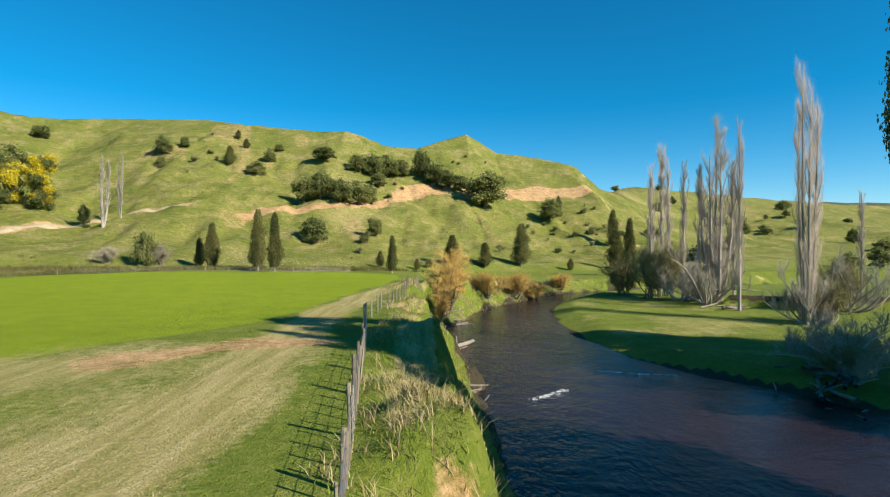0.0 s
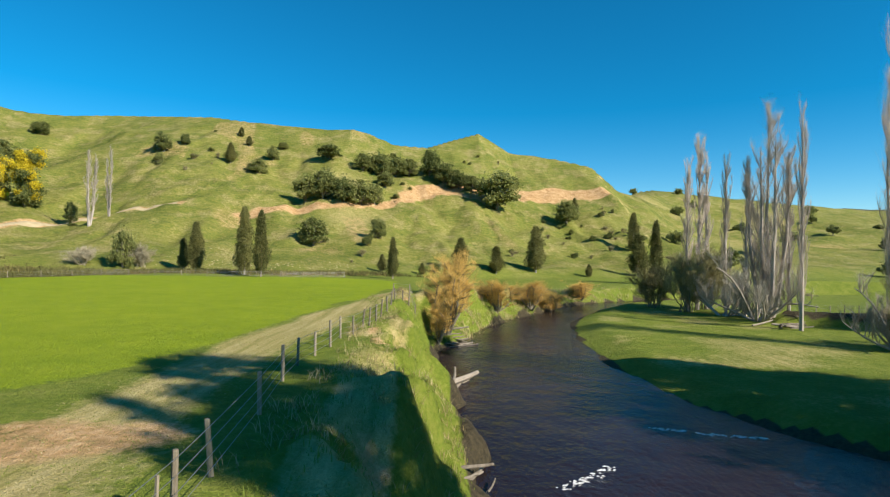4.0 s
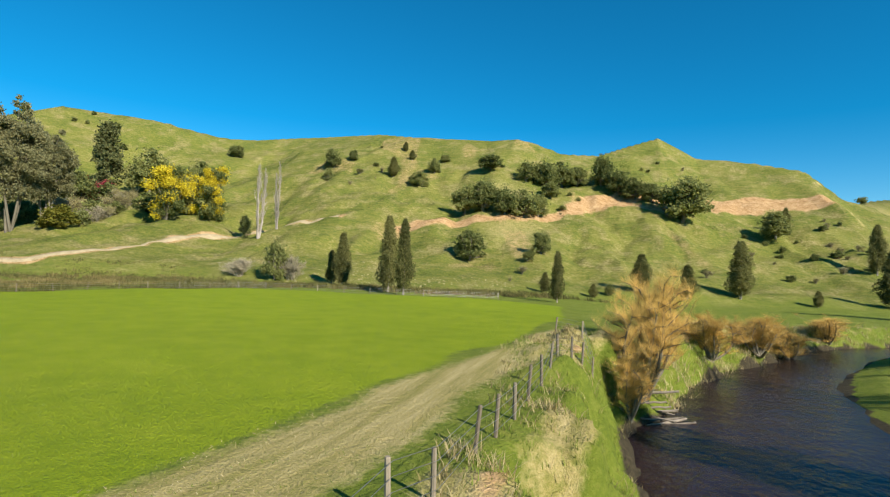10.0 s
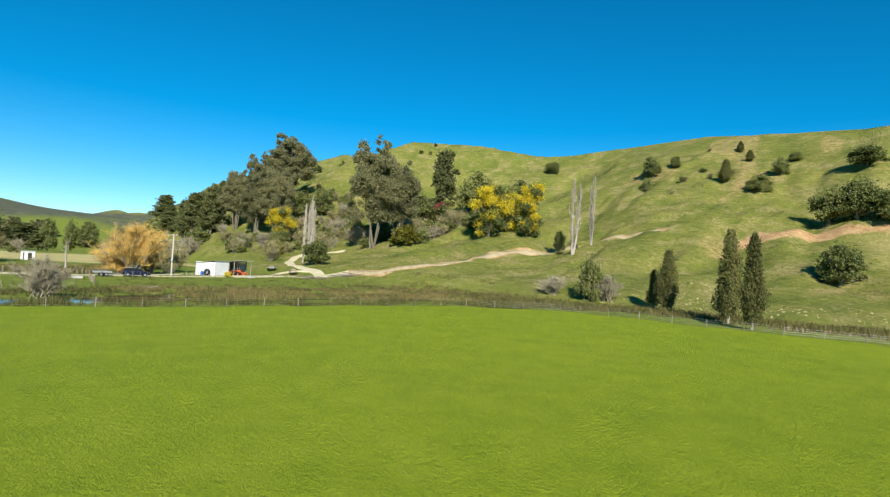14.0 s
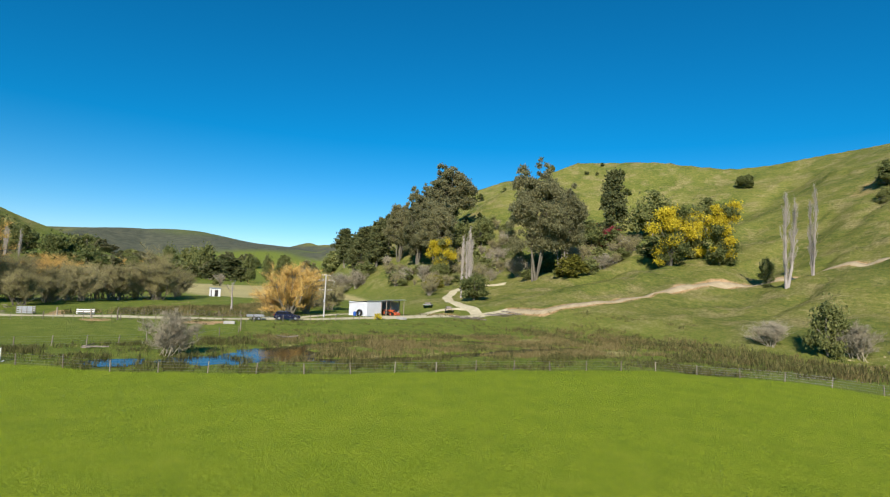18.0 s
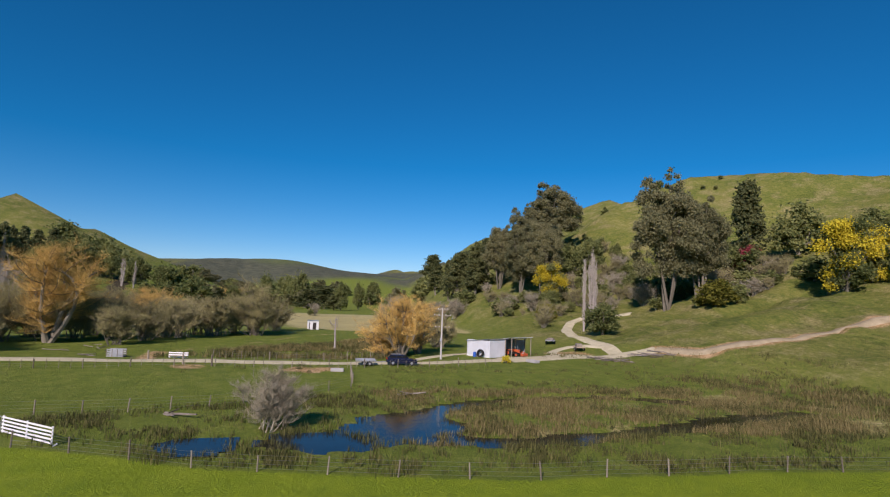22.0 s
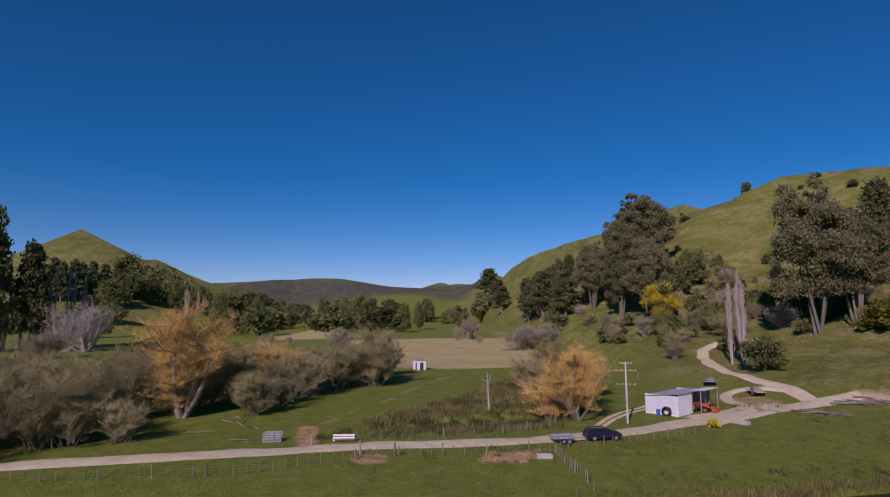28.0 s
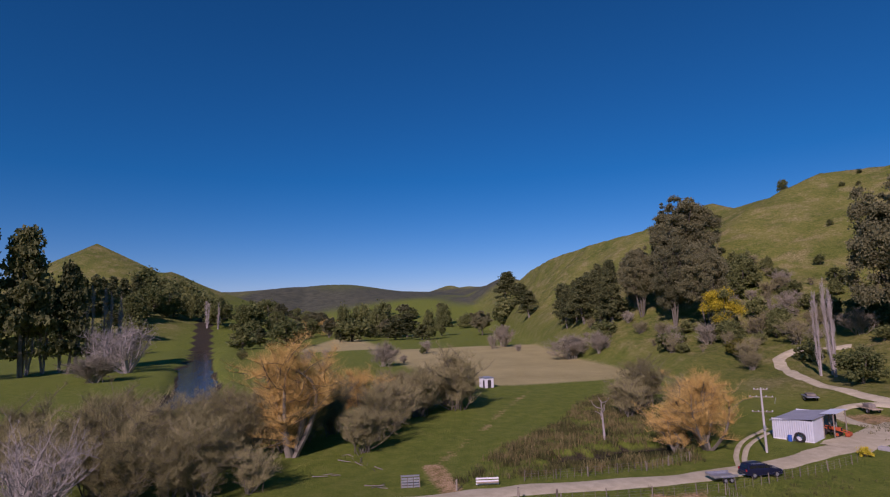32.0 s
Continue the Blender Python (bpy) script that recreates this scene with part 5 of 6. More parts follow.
sheet_part("end_wall", WD, HB + 0.35, pose(-WD, 0, 0), M_SHED, "pale grey corrugated end wall")
sheet_part("front_wall", 4.3, HF, pose(0, 0, 0, 0, 0, 90))
sheet_part("back_wall", LN, HB, pose(-WD, LN, 0, 0, 0, -90))
sheet_part("far_wall", WD, HB + 0.3, pose(0, LN, 0, 0, 0, 180))
bpart("partition", block(-WD + 0.1, -0.05, 4.25, 4.33, 0, 2.7), M_DARKIN, shed)
slope = math.degrees(math.atan2(HF - HB, WD))
n_ = mesh_of("roof", *corrugated(LN + 0.3, WD + 0.5), M_ROOF)
bpart_mesh("roof", n_, shed, "grey corrugated steel roof", pose(-WD - 0.25, LN + 0.15, HB + 0.03, 0, 0, -90) @ pose(0, 0, 0, -90 + slope, 0, 0))
# the canopy sheet is paler than the main roof
n_ = mesh_of("canopy", *corrugated(5.6, 2.2), M_PALEROOF)
bpart_mesh("canopy", n_, shed, "light roof sheet over the open bay", pose(-0.6, LN + 0.2, HF + 0.12, 0, 0, -90) @ pose(0, 0, 0, -90 + 6, 0, 0))
for y in (4.4, 7.3, LN - 0.1):
    bpart("pole", block(-0.1, 0.1, y - 0.1, y + 0.1, -0.2, HF + 0.05, 0.03), M_POST, shed)
for y in (4.6, LN):
    bpart("canopy_post", block(1.25, 1.4, y - 0.07, y + 0.07, -0.2, HF + 0.28, 0.02), M_POST, shed)
bpart("floor", block(-WD, 0.2, 4.3, LN, -0.1, 0.04), M_CONC, shed)
bpart("base_board", block(-WD, 0.03, -0.06, -0.02, -0.1, 0.22), M_WHITE, shed)
bpart("gutter", block(-WD - 0.35, -WD - 0.22, 0, LN, HB - 0.12, HB, 0.02), M_WHITE, shed)
shed_m = shed.matrix_basis


def by_shed(x, y):
    p = shed_m @ Vector((x, y, 0))
    return p.x, p.y


tx, ty = by_shed(-0.2, 6.9)
tractor = thing("tractor", "faded orange-red farm tractor under the shed roof", "tractor", x=tx, y=ty, z=gz(tx, ty), turn=STURN - 90)
bpart("bonnet", block(-0.33, 0.33, 0.3, 1.75, 0.85, 1.35, 0.06), M_REDTR, tractor)
bpart("chassis", block(-0.22, 0.22, -1.1, 1.8, 0.5, 0.86, 0.04), M_DARKIN, tractor)
bpart("mudguard", block(-0.92, -0.5, -1.2, 0.1, 1.18, 1.3, 0.05), M_REDTR, tractor)
bpart("mudguard", block(0.5, 0.92, -1.2, 0.1, 1.18, 1.3, 0.05), M_REDTR, tractor)
bpart("seat", block(-0.25, 0.25, -0.75, -0.3, 1.05, 1.35, 0.05), M_TYRE, tractor)
bpart("exhaust", block(0.14, 0.22, 1.2, 1.28, 1.3, 2.1, 0.02), M_STEEL, tractor)
bpart("loader_arm", block(-0.62, -0.52, 0.2, 2.5, 0.95, 1.08, 0.02), M_REDTR, tractor, "", pose(0, 0, 0.2, -10, 0, 0))
bpart("loader_arm", block(0.52, 0.62, 0.2, 2.5, 0.95, 1.08, 0.02), M_REDTR, tractor, "", pose(0, 0, 0.2, -10, 0, 0))
bpart("bucket", block(-0.8, 0.8, 2.35, 2.95, 0.25, 0.75, 0.08), M_REDTR, tractor)
bpart("grille", block(-0.28, 0.28, 1.75, 1.8, 0.9, 1.3, 0.02), M_TYRE, tractor)
for x in (-0.72, 0.72):
    wheel_into(tractor, x, -0.55, 0.68, 0.68, 0.36, M_REDTR)
    wheel_into(tractor, x * 0.9, 1.35, 0.4, 0.4, 0.24, M_REDTR)
bx, by = by_shed(-1.6, -0.9)
drum = thing("scrap_tyre", "old black tractor tyre leaning on the shed wall", "tyre", x=bx, y=by + 0.0, z=gz(bx, by), turn=STURN)
bm = bmesh.new()
bmesh.ops.create_cone(bm, cap_ends=False, segments=24, radius1=0.72, radius2=0.72, depth=0.4)
bmesh.ops.solidify(bm, geom=bm.faces[:], thickness=0.24)
bpart("tyre", bm, M_TYRE, drum, "", pose(0, 0.25, 0.7, 76, 0, 0))
bx, by = by_shed(-2.9, -0.7)
drum = thing("drum", "blue plastic drum by the shed wall", "drum", x=bx, y=by, z=gz(bx, by))
bm = bmesh.new()
bmesh.ops.create_cone(bm, cap_ends=True, segments=18, radius1=0.29, radius2=0.29, depth=0.88)
bmesh.ops.bevel(bm, geom=[e for e in bm.edges if e.calc_face_angle(0) > 1], offset=0.03, segments=2, affect="EDGES")
bpart("body", bm, M_BLUE, drum, "", pose(0, 0, 0.42))
bpart("rim", block(-0.2, 0.2, -0.2, 0.2, 0.86, 0.885, 0.01), M_BLUE, drum)


# the dark blue car
def profile_body(outline, half, tuck, name, mat, root, label=""):
    """A car shell from a side outline (y, z), narrowed by tuck(z)."""
    bm = bmesh.new()
    rings = []
    for s in (-1, -0.86, 0.86, 1):
        ring = []
        for y, z in outline:
            k = 1 if abs(s) > 0.9 else 0
            cy, cz = 0.0, 0.85
            ring.append(bm.verts.new((s * half * tuck(z), cy + (y - cy) * (1 - 0.035 * k), cz + (z - cz) * (1 - 0.05 * k))))
        rings.append(ring)
    for a, b in zip(rings, rings[1:]):
        for i in range(len(outline)):
            j = (i + 1) % len(outline)
            bm.faces.new((a[i], a[j], b[j], b[i]))
    bm.faces.new(rings[0][::-1])
    bm.faces.new(rings[-1])
    bmesh.ops.recalc_face_normals(bm, faces=bm.faces[:])
    return bpart(name, bm, mat, root, label)


car = thing("car", "dark blue station wagon parked on the gravel road", "car", x=-122.4, y=63.2, z=gz(-122.4, 63.2) + 0.06, turn=-4)
profile_body([(-2.25, 0.35), (-2.3, 0.75), (-2.2, 1.0), (0.95, 1.02), (2.05, 0.88), (2.28, 0.65), (2.25, 0.35), (1.8, 0.28), (-1.8, 0.28)], 0.89, lambda z: 1.0 if z < 0.9 else 0.96, "body", M_CAR, car)
profile_body([(-2.12, 1.0), (-1.95, 1.38), (-1.6, 1.52), (-0.1, 1.55), (0.25, 1.48), (1.05, 1.0)], 0.86, lambda z: 0.96 - 0.2 * max(0, z - 1.0), "cabin", M_CAR, car)
for x in (-1, 1):
    for y0, y1 in ((-1.85, -1.0), (-0.92, -0.1), (-0.02, 0.62)):
        bpart("side_window", block(x * 0.81 - 0.02, x * 0.81 + 0.02, y0, y1, 1.07, 1.42, 0.015), M_GLASS, car)
    bpart("tail_lamp", block(x * 0.72 - 0.1, x * 0.72 + 0.1, -2.31, -2.24, 0.78, 1.0, 0.02), M_LAMP, car)
    bpart("headlight", block(x * 0.65 - 0.16, x * 0.65 + 0.16, 2.16, 2.27, 0.66, 0.82, 0.02), M_STEEL, car)
    bpart("mirror", block(x * 0.98 - 0.09, x * 0.98 + 0.09, 0.55, 0.68, 1.02, 1.16, 0.03), M_CAR, car)
    bpart("roof_rail", block(x * 0.66 - 0.02, x * 0.66 + 0.02, -1.6, -0.1, 1.55, 1.59, 0.01), M_STEEL, car)
    for y in (-1.4, 1.4):
        wheel_into(car, x * 0.8, y, 0.33, 0.34, 0.22)
bpart("windscreen", block(-0.66, 0.66, -0.02, 0.02, -0.3, 0.3, 0.01), M_GLASS, car, "", pose(0, 0.68, 1.27, 58, 0, 0))
bpart("rear_window", block(-0.62, 0.62, -0.02, 0.02, -0.18, 0.18, 0.01), M_GLASS, car, "", pose(0, -2.06, 1.22, -24, 0, 0))
bpart("bumper", block(-0.85, 0.85, -2.36, -2.22, 0.4, 0.6, 0.04), M_CAR, car)

trailer = thing("trailer", "light flat trailer hitched behind the car", "trailer", x=-122.0, y=57.9, z=gz(-122, 57.9) + 0.06, turn=-3)
bpart("deck", block(-0.9, 0.9, -1.6, 1.3, 0.55, 0.63, 0.02), M_STEEL, trailer)
for x in (-0.9, 0.9):
    bpart("side_board", block(x - 0.03, x + 0.03, -1.6, 1.3, 0.62, 0.86, 0.01), M_STEEL, trailer)
    bpart("mudguard", block(x * 1.15 - 0.12, x * 1.15 + 0.12, -0.75, 0.75, 0.62, 0.67, 0.02), M_STEEL, trailer)
    for y in (-0.38, 0.38):
        wheel_into(trailer, x * 1.13, y, 0.3, 0.3, 0.18)
bpart("tailboard", block(-0.9, 0.9, -1.63, -1.57, 0.62, 0.86, 0.01), M_STEEL, trailer)
bpart("drawbar", block(-0.05, 0.05, 1.3, 2.8, 0.46, 0.54, 0.01), M_STEEL, trailer)

# power pole
pole = thing("power_pole", "concrete power pole with two timber crossarms", "power pole", x=-131.4, y=71.6, z=gz(-131.4, 71.6), turn=62)
part("pole", mesh_of("pole", *tubes([[(np.array((0, 0, -0.4)), 0.17), (np.array((0, 0, 4)), 0.15), (np.array((0, 0, 8.7)), 0.11)]], 10), M_POLE), pole)
for z, w in ((8.4, 0.9), (7.4, 1.5), (5.4, 1.3)):
    bpart("crossarm", block(-w, w, 0.1, 0.2, z - 0.06, z + 0.06, 0.01), M_POST, pole)
    for x in (-w + 0.1, -w * 0.4, w * 0.4, w - 0.1):
        part("insulator", mesh_of("insulator", *tubes([[(np.array((x, 0.15, z + 0.05)), 0.05), (np.array((x, 0.15, z + 0.14)), 0.06), (np.array((x, 0.15, z + 0.2)), 0.03)]], 8), M_WHITE), pole)
bpart("brace", block(-0.02, 0.02, 0.1, 0.14, 6.6, 7.5, 0.005), M_STEEL, pole, "", pose(0.2, 0, 0, 0, 12, 0))
bpart("switch_box", block(-0.18, 0.18, -0.35, -0.15, 3.0, 3.6, 0.03), M_STEEL, pole)

# hut on the stubble, house among the trees
hut = thing("hut", "small white hut standing on the stubble field", "hut", x=-211, y=52.6, z=gz(-211, 52.6), turn=12)
bpart("wall", block(-1.8, 1.8, -1.3, 1.3, 0, 2.6, 0.03), M_WHITE, hut)
bpart("roof", block(-2.0, 2.0, -1.5, 1.5, 2.6, 2.72, 0.03), M_ROOF, hut)
bpart("door", block(1.78, 1.86, -0.5, 0.5, 0.05, 2.1, 0.02), M_DARKIN, hut)
bpart("side_door", block(0.6, 1.5, -1.36, -1.28, 0.05, 2.1, 0.02), M_DARKIN, hut)
house = thing("house", "low grey house half hidden by trees", "house", x=-207, y=181, z=gz(-207, 181), turn=35)
bpart("wall", block(-5, 5, -3.5, 3.5, -1.0, 2.6, 0.03), M_HOUSE, house)
bm = bmesh.new()
rv = [bm.verts.new(p) for p in ((-5.5, -4.1, 2.5), (5.5, -4.1, 2.5), (5.5, 4.1, 2.5), (-5.5, 4.1, 2.5), (-5.5, 0, 4.4), (5.5, 0, 4.4))]
for q in ((0, 1, 5, 4), (2, 3, 4, 5), (1, 2, 5), (3, 0, 4), (3, 2, 1, 0)):
    bm.faces.new([rv[i] for i in q])
bpart("roof", bm, M_ROOF, house)
for x in (-3, 0, 3):
    w_ = bpart("window", block(x - 0.7, x + 0.7, -3.58, -3.5, 0.9, 2.0, 0.02), M_WHITE, house)
    bpart("pane", block(x - 0.6, x + 0.6, -3.61, -3.57, 1.0, 1.9, 0.01), M_GLASS, w_)

# things lying about the yard and the road
deck = thing("flatbed_trailer", "grey flatbed trailer parked on the grass", "trailer", x=-159.6, y=105.5, z=gz(-159.6, 105.5), turn=60)
bpart("deck", block(-1.1, 1.1, -2.0, 2.0, 0.75, 0.92, 0.03), M_STEEL, deck)
bpart("load", block(-0.8, 0.8, -1.2, 0.9, 0.92, 1.4, 0.12), M_LOG, deck, "pale stacked timber")
for x in (-1.0, 1.0):
    for y in (-0.6, 0.5):
        wheel_into(deck, x, y, 0.4, 0.4, 0.24)
bpart("drawbar", block(-0.06, 0.06, 2.0, 3.4, 0.6, 0.72, 0.02), M_STEEL, deck)
rig = thing("farm_implement", "rusty farm implement on wheels beside the loop", "implement", x=-148.0, y=106.5, z=gz(-148, 106.5), turn=75)
bpart("frame", block(-0.9, 0.9, -2.2, 2.2, 0.7, 0.85, 0.03), M_FIRE, rig)
bpart("hopper", block(-0.6, 0.6, -0.9, 0.9, 0.8, 1.5, 0.1), M_LOG, rig)
for x in (-0.95, 0.95):
    wheel_into(rig, x, -1.0, 0.42, 0.42, 0.22)
bpart("stand", block(-0.06, 0.06, 1.9, 2.02, 0.0, 0.75, 0.01), M_STEEL, rig)


def log_mesh(seed, ln, r):
    rng = np.random.RandomState(seed)
    path = [(np.array((ln * (t - 0.5), 0.06 * ln * math.sin(3 * t + seed) * 0.4, rng.normal() * 0.02)), r * (1 - 0.35 * t) * rng.uniform(0.92, 1.08)) for t in np.linspace(0, 1, 7)]
    return mesh_of("log", *tubes([path], 8), M_LOG)


LOGS = [log_mesh(s, ln, r) for s, ln, r in ((1, 2.6, 0.10), (2, 3.6, 0.13), (3, 1.7, 0.07))]


def log_pile(label, x, y, n, spread, turn, seed, name="log_pile", size=1.0):
    rng = np.random.RandomState(seed)
    root = thing(name, label, "logs", x=x, y=y, z=gz(x, y), turn=turn)
    for i in range(n):
        lx, ly = rng.normal() * spread, rng.normal() * spread * 0.5
        wp = root.matrix_basis @ Vector((lx, ly, 0))
        p = part("log", LOGS[i % 3], root)
        p.matrix_basis = pose(lx, ly, gz(wp.x, wp.y) - gz(x, y) + 0.13 * size + 0.16 * size * (i % 3), rng.uniform(-5, 5), rng.uniform(-9, 9), rng.normal() * 22) @ Matrix.Scale(size, 4)
    return root


log_pile("heap of grey logs beside the track", -130.7, 104.0, 16, 1.3, 60, 3)
log_pile("long heap of weathered timber by the track", -133.5, 114.0, 18, 1.8, 40, 4)
log_pile("a few old boards lying by the road", -131.0, 19.0, 5, 0.7, 80, 5, "timber_heap", 0.5)
log_pile("pale boards on the grass under the willows", -137.5, 12.8, 4, 0.8, 70, 6, "timber_heap", 0.55)
log_pile("fallen branches under the willows", -143.0, 17.0, 12, 2.6, 30, 7, "branch_heap", 0.55)
box_ = thing("stock_crate", "pale slatted stock crate beside the road", "crate", x=-130.6, y=22.6, z=gz(-130.6, 22.6), turn=85)
for z in (0.15, 0.45, 0.75, 1.05):
    for y in (-0.6, 0.6):
        bpart("slat", block(-1.1, 1.1, y - 0.02, y + 0.02, z - 0.1, z + 0.1, 0.01), M_STEEL, box_)
for x in (-1.1, -0.35, 0.35, 1.1):
    for y in (-0.62, 0.62):
        bpart("upright", block(x - 0.04, x + 0.04, y - 0.03, y + 0.03, 0, 1.2, 0.01), M_POST, box_)
bpart("floor", block(-1.1, 1.1, -0.6, 0.6, 0.02, 0.08, 0.01), M_POST, box_)
rack = thing("timber_rack", "low rack of pale boards beside the gateway", "rack", x=-128.0, y=31.4, z=gz(-128.0, 31.4), turn=82)
for z in (0.22, 0.52, 0.82):
    bpart("board", block(-1.35, 1.35, -0.06, -0.02, z - 0.09, z + 0.09, 0.01), M_WHITE, rack)
for x in (-1.2, 0.0, 1.2):
    bpart("upright", block(x - 0.06, x + 0.06, -0.018, 0.10, -0.1, 1.0, 0.01), M_POST, rack)
bpart("seat_board", block(-1.3, 1.3, -0.5, -0.08, 0.40, 0.45, 0.01), M_FIRE, rack)

bath = thing("trough", "pale water trough by the fence corner", "trough", x=-116.5, y=53.3, z=gz(-116.5, 53.3), turn=80)
for y in (-0.35, 0.35):
    bpart("side", block(-0.85, 0.85, y - 0.04, y + 0.04, 0, 0.42, 0.02), M_CONC, bath)
for x in (-0.82, 0.82):
    bpart("end", block(x - 0.04, x + 0.04, -0.31, 0.31, 0, 0.42, 0.02), M_CONC, bath)
bpart("base", block(-0.78, 0.78, -0.31, 0.31, 0.0, 0.06, 0.01), M_CONC, bath)
slab = thing("concrete_trough", "low grey concrete trough on the verge", "trough", x=-127.0, y=86.5, z=gz(-127, 86.5), turn=20)
for y in (-0.5, 0.5):
    bpart("side", block(-1.1, 1.1, y - 0.07, y + 0.07, 0, 0.45, 0.03), M_CONC, slab)
for x in (-1.05, 1.05):
    bpart("end", block(x - 0.07, x + 0.07, -0.43, 0.43, 0, 0.45, 0.03), M_CONC, slab)
tree("gorse", -125.6, 81.2, 1.5, 1.9, "gorse_bush", "small yellow gorse bush at the roadside", "bush")
for x, y, tall in ((-121.6, 33.2, 1.5), (-120.2, 37.0, 1.5), (-127.3, 27.6, 1.2)):
    sp = thing("gate_post", "stout weathered timber gate post by the road", "post", "gate posts", x=x, y=y, z=gz(x, y))
    part("post", POSTS[0], sp).matrix_basis = Matrix.Diagonal((2.0, 2.0, tall / 1.2, 1))
    part("cap", mesh_of("cap", *tubes([[(np.array((0, 0, tall - 0.02)), 0.13), (np.array((0, 0, tall + 0.04)), 0.1)]], 7), M_POST), sp)


# ---- small growth ----
def blades(rng, xs, ys, per, height, spread, width, lean=0.35):
    """Tufts of grass blades, each a thin bent triangle pair."""
    n = len(xs) * per
    cx, cy = np.repeat(xs, per), np.repeat(ys, per)
    h = np.repeat(height * rng.uniform(0.6, 1.3, len(xs)), per) * rng.uniform(0.6, 1.1, n)
    bx, by = cx + rng.normal(size=n) * spread, cy + rng.normal(size=n) * spread
    bz = ground(bx, by) - 0.04
    a = rng.uniform(0, 2 * math.pi, n)
    l_ = h * lean * rng.uniform(0.3, 1.4, n)
    dx, dy = np.cos(a) * l_, np.sin(a) * l_
    wx, wy = -np.sin(a) * width, np.cos(a) * width
    b0 = np.stack([bx - wx, by - wy, bz], 1)
    b1 = np.stack([bx + wx, by + wy, bz], 1)
    m0 = np.stack([bx + dx * 0.35 - wx * 0.7, by + dy * 0.35 - wy * 0.7, bz + h * 0.62], 1)
    m1 = np.stack([bx + dx * 0.35 + wx * 0.7, by + dy * 0.35 + wy * 0.7, bz + h * 0.62], 1)
    tip = np.stack([bx + dx, by + dy, bz + h], 1)
    v = np.stack([b0, b1, m1, m0, tip], 1).reshape(-1, 3)
    i = np.arange(n)[:, None] * 5
    q = np.concatenate([i + (0, 1, 2), i + (0, 2, 3), i + (3, 2, 4)])
    return v, q


def fast_mesh(name, v, f, mat):
    m_ = bpy.data.meshes.new(name)
    m_.vertices.add(len(v))
    m_.vertices.foreach_set("co", np.asarray(v, np.float32).ravel())
    m_.loops.add(3 * len(f))
    m_.loops.foreach_set("vertex_index", np.asarray(f, np.int32).ravel())
    m_.polygons.add(len(f))
    m_.polygons.foreach_set("loop_start", np.arange(0, 3 * len(f), 3, dtype=np.int32))
    m_.update(calc_edges=True)
    m_.materials.append(mat)
    return m_


def growth(name, label, category, mat, xs, ys, per, height, spread, width, lean=0.35, seed=1):
    v, f = blades(np.random.RandomState(seed), xs, ys, per, height, spread, width, lean)
    return tagged(new(name, fast_mesh(name, v, f, mat)), label, category, kind="stuff")


def scatter(seed, n, x0, x1, y0, y1, keep):
    rng = np.random.RandomState(seed)
    x, y = rng.uniform(x0, x1, n), rng.uniform(y0, y1, n)
    k = keep(x, y, rng.uniform(size=n))
    return x[k], y[k]


def left_off(x, y):
    return lerp_on(y, RIVER_Y, RIVER_L) - x


def right_off(x, y):
    return x - lerp_on(y, RIVER_Y, RIVER_R)


bx, by = scatter(1, 42000, -8, 40, 2, 128, lambda x, y, u: (left_off(x, y) > 0.0) & (left_off(x, y) < 6.4) & (u < (0.12 + 0.9 * smooth(-0.1, 0.5, wobble(x, y, 3.2, 51))) * (0.35 + 0.65 * smooth(0.5, 0.8, left_off(x, y) / lerp_on(y, BANK_Y, BANK_W)) * smooth(1.35, 1.0, left_off(x, y) / lerp_on(y, BANK_Y, BANK_W)))))
growth("dry_grass", "tall straw-coloured grass hanging over the riverbank", "grass", M_DRYGRASS, bx, by, 11, 0.40, 0.17, 0.013, 1.3, 1)
bx, by = scatter(2, 46000, -8, 40, 0, 125, lambda x, y, u: (left_off(x, y) > 0.1) & (left_off(x, y) < 6.0) & (u < 0.75))
growth("bank_grass", "green rough grass on the riverbank", "grass", M_GRASS, bx, by, 4, 0.2, 0.14, 0.014, 0.7, 2)
bx, by = scatter(3, 30000, -20, 0, 0, 46, lambda x, y, u: (left_off(x, y) > 4.6) & (u < 0.7 * (1 - 0.6 * smooth(25, 46, y))))
growth("short_grass", "short pasture grass beside the track", "grass", M_GRASS, bx, by, 4, 0.07, 0.12, 0.012, 1.2, 3)
bx, by = scatter(4, 24000, -12, 0, 0, 70, lambda x, y, u: (np.abs(x - np.interp(y, TRACK_Y, TRACK_X)) < 2.1) & (u < 0.75))
growth("track_straw", "flattened dry grass on the vehicle track", "grass", M_DRYGRASS, bx, by, 4, 0.06, 0.16, 0.014, 2.2, 4)
bx, by = scatter(5, 17000, 13, 64, 20, 118, lambda x, y, u: (right_off(x, y) > 0.3) & (u < 0.25 + 0.7 * smooth(3, 0, right_off(x, y))))
growth("flat_grass", "cropped grass on the far river flat", "grass", M_GRASS, bx, by, 4, 0.16, 0.15, 0.014, 0.6, 5)
bx, by = scatter(6, 9000, 0, 60, 76, 150, lambda x, y, u: (left_off(x, y) > -0.3) & (left_off(x, y) < 6) & (u < 0.7))
growth("bank_reeds", "pale dry reeds along the river bend", "reeds", M_DRYGRASS, bx, by, 9, 0.75, 0.3, 0.022, 0.9, 6)

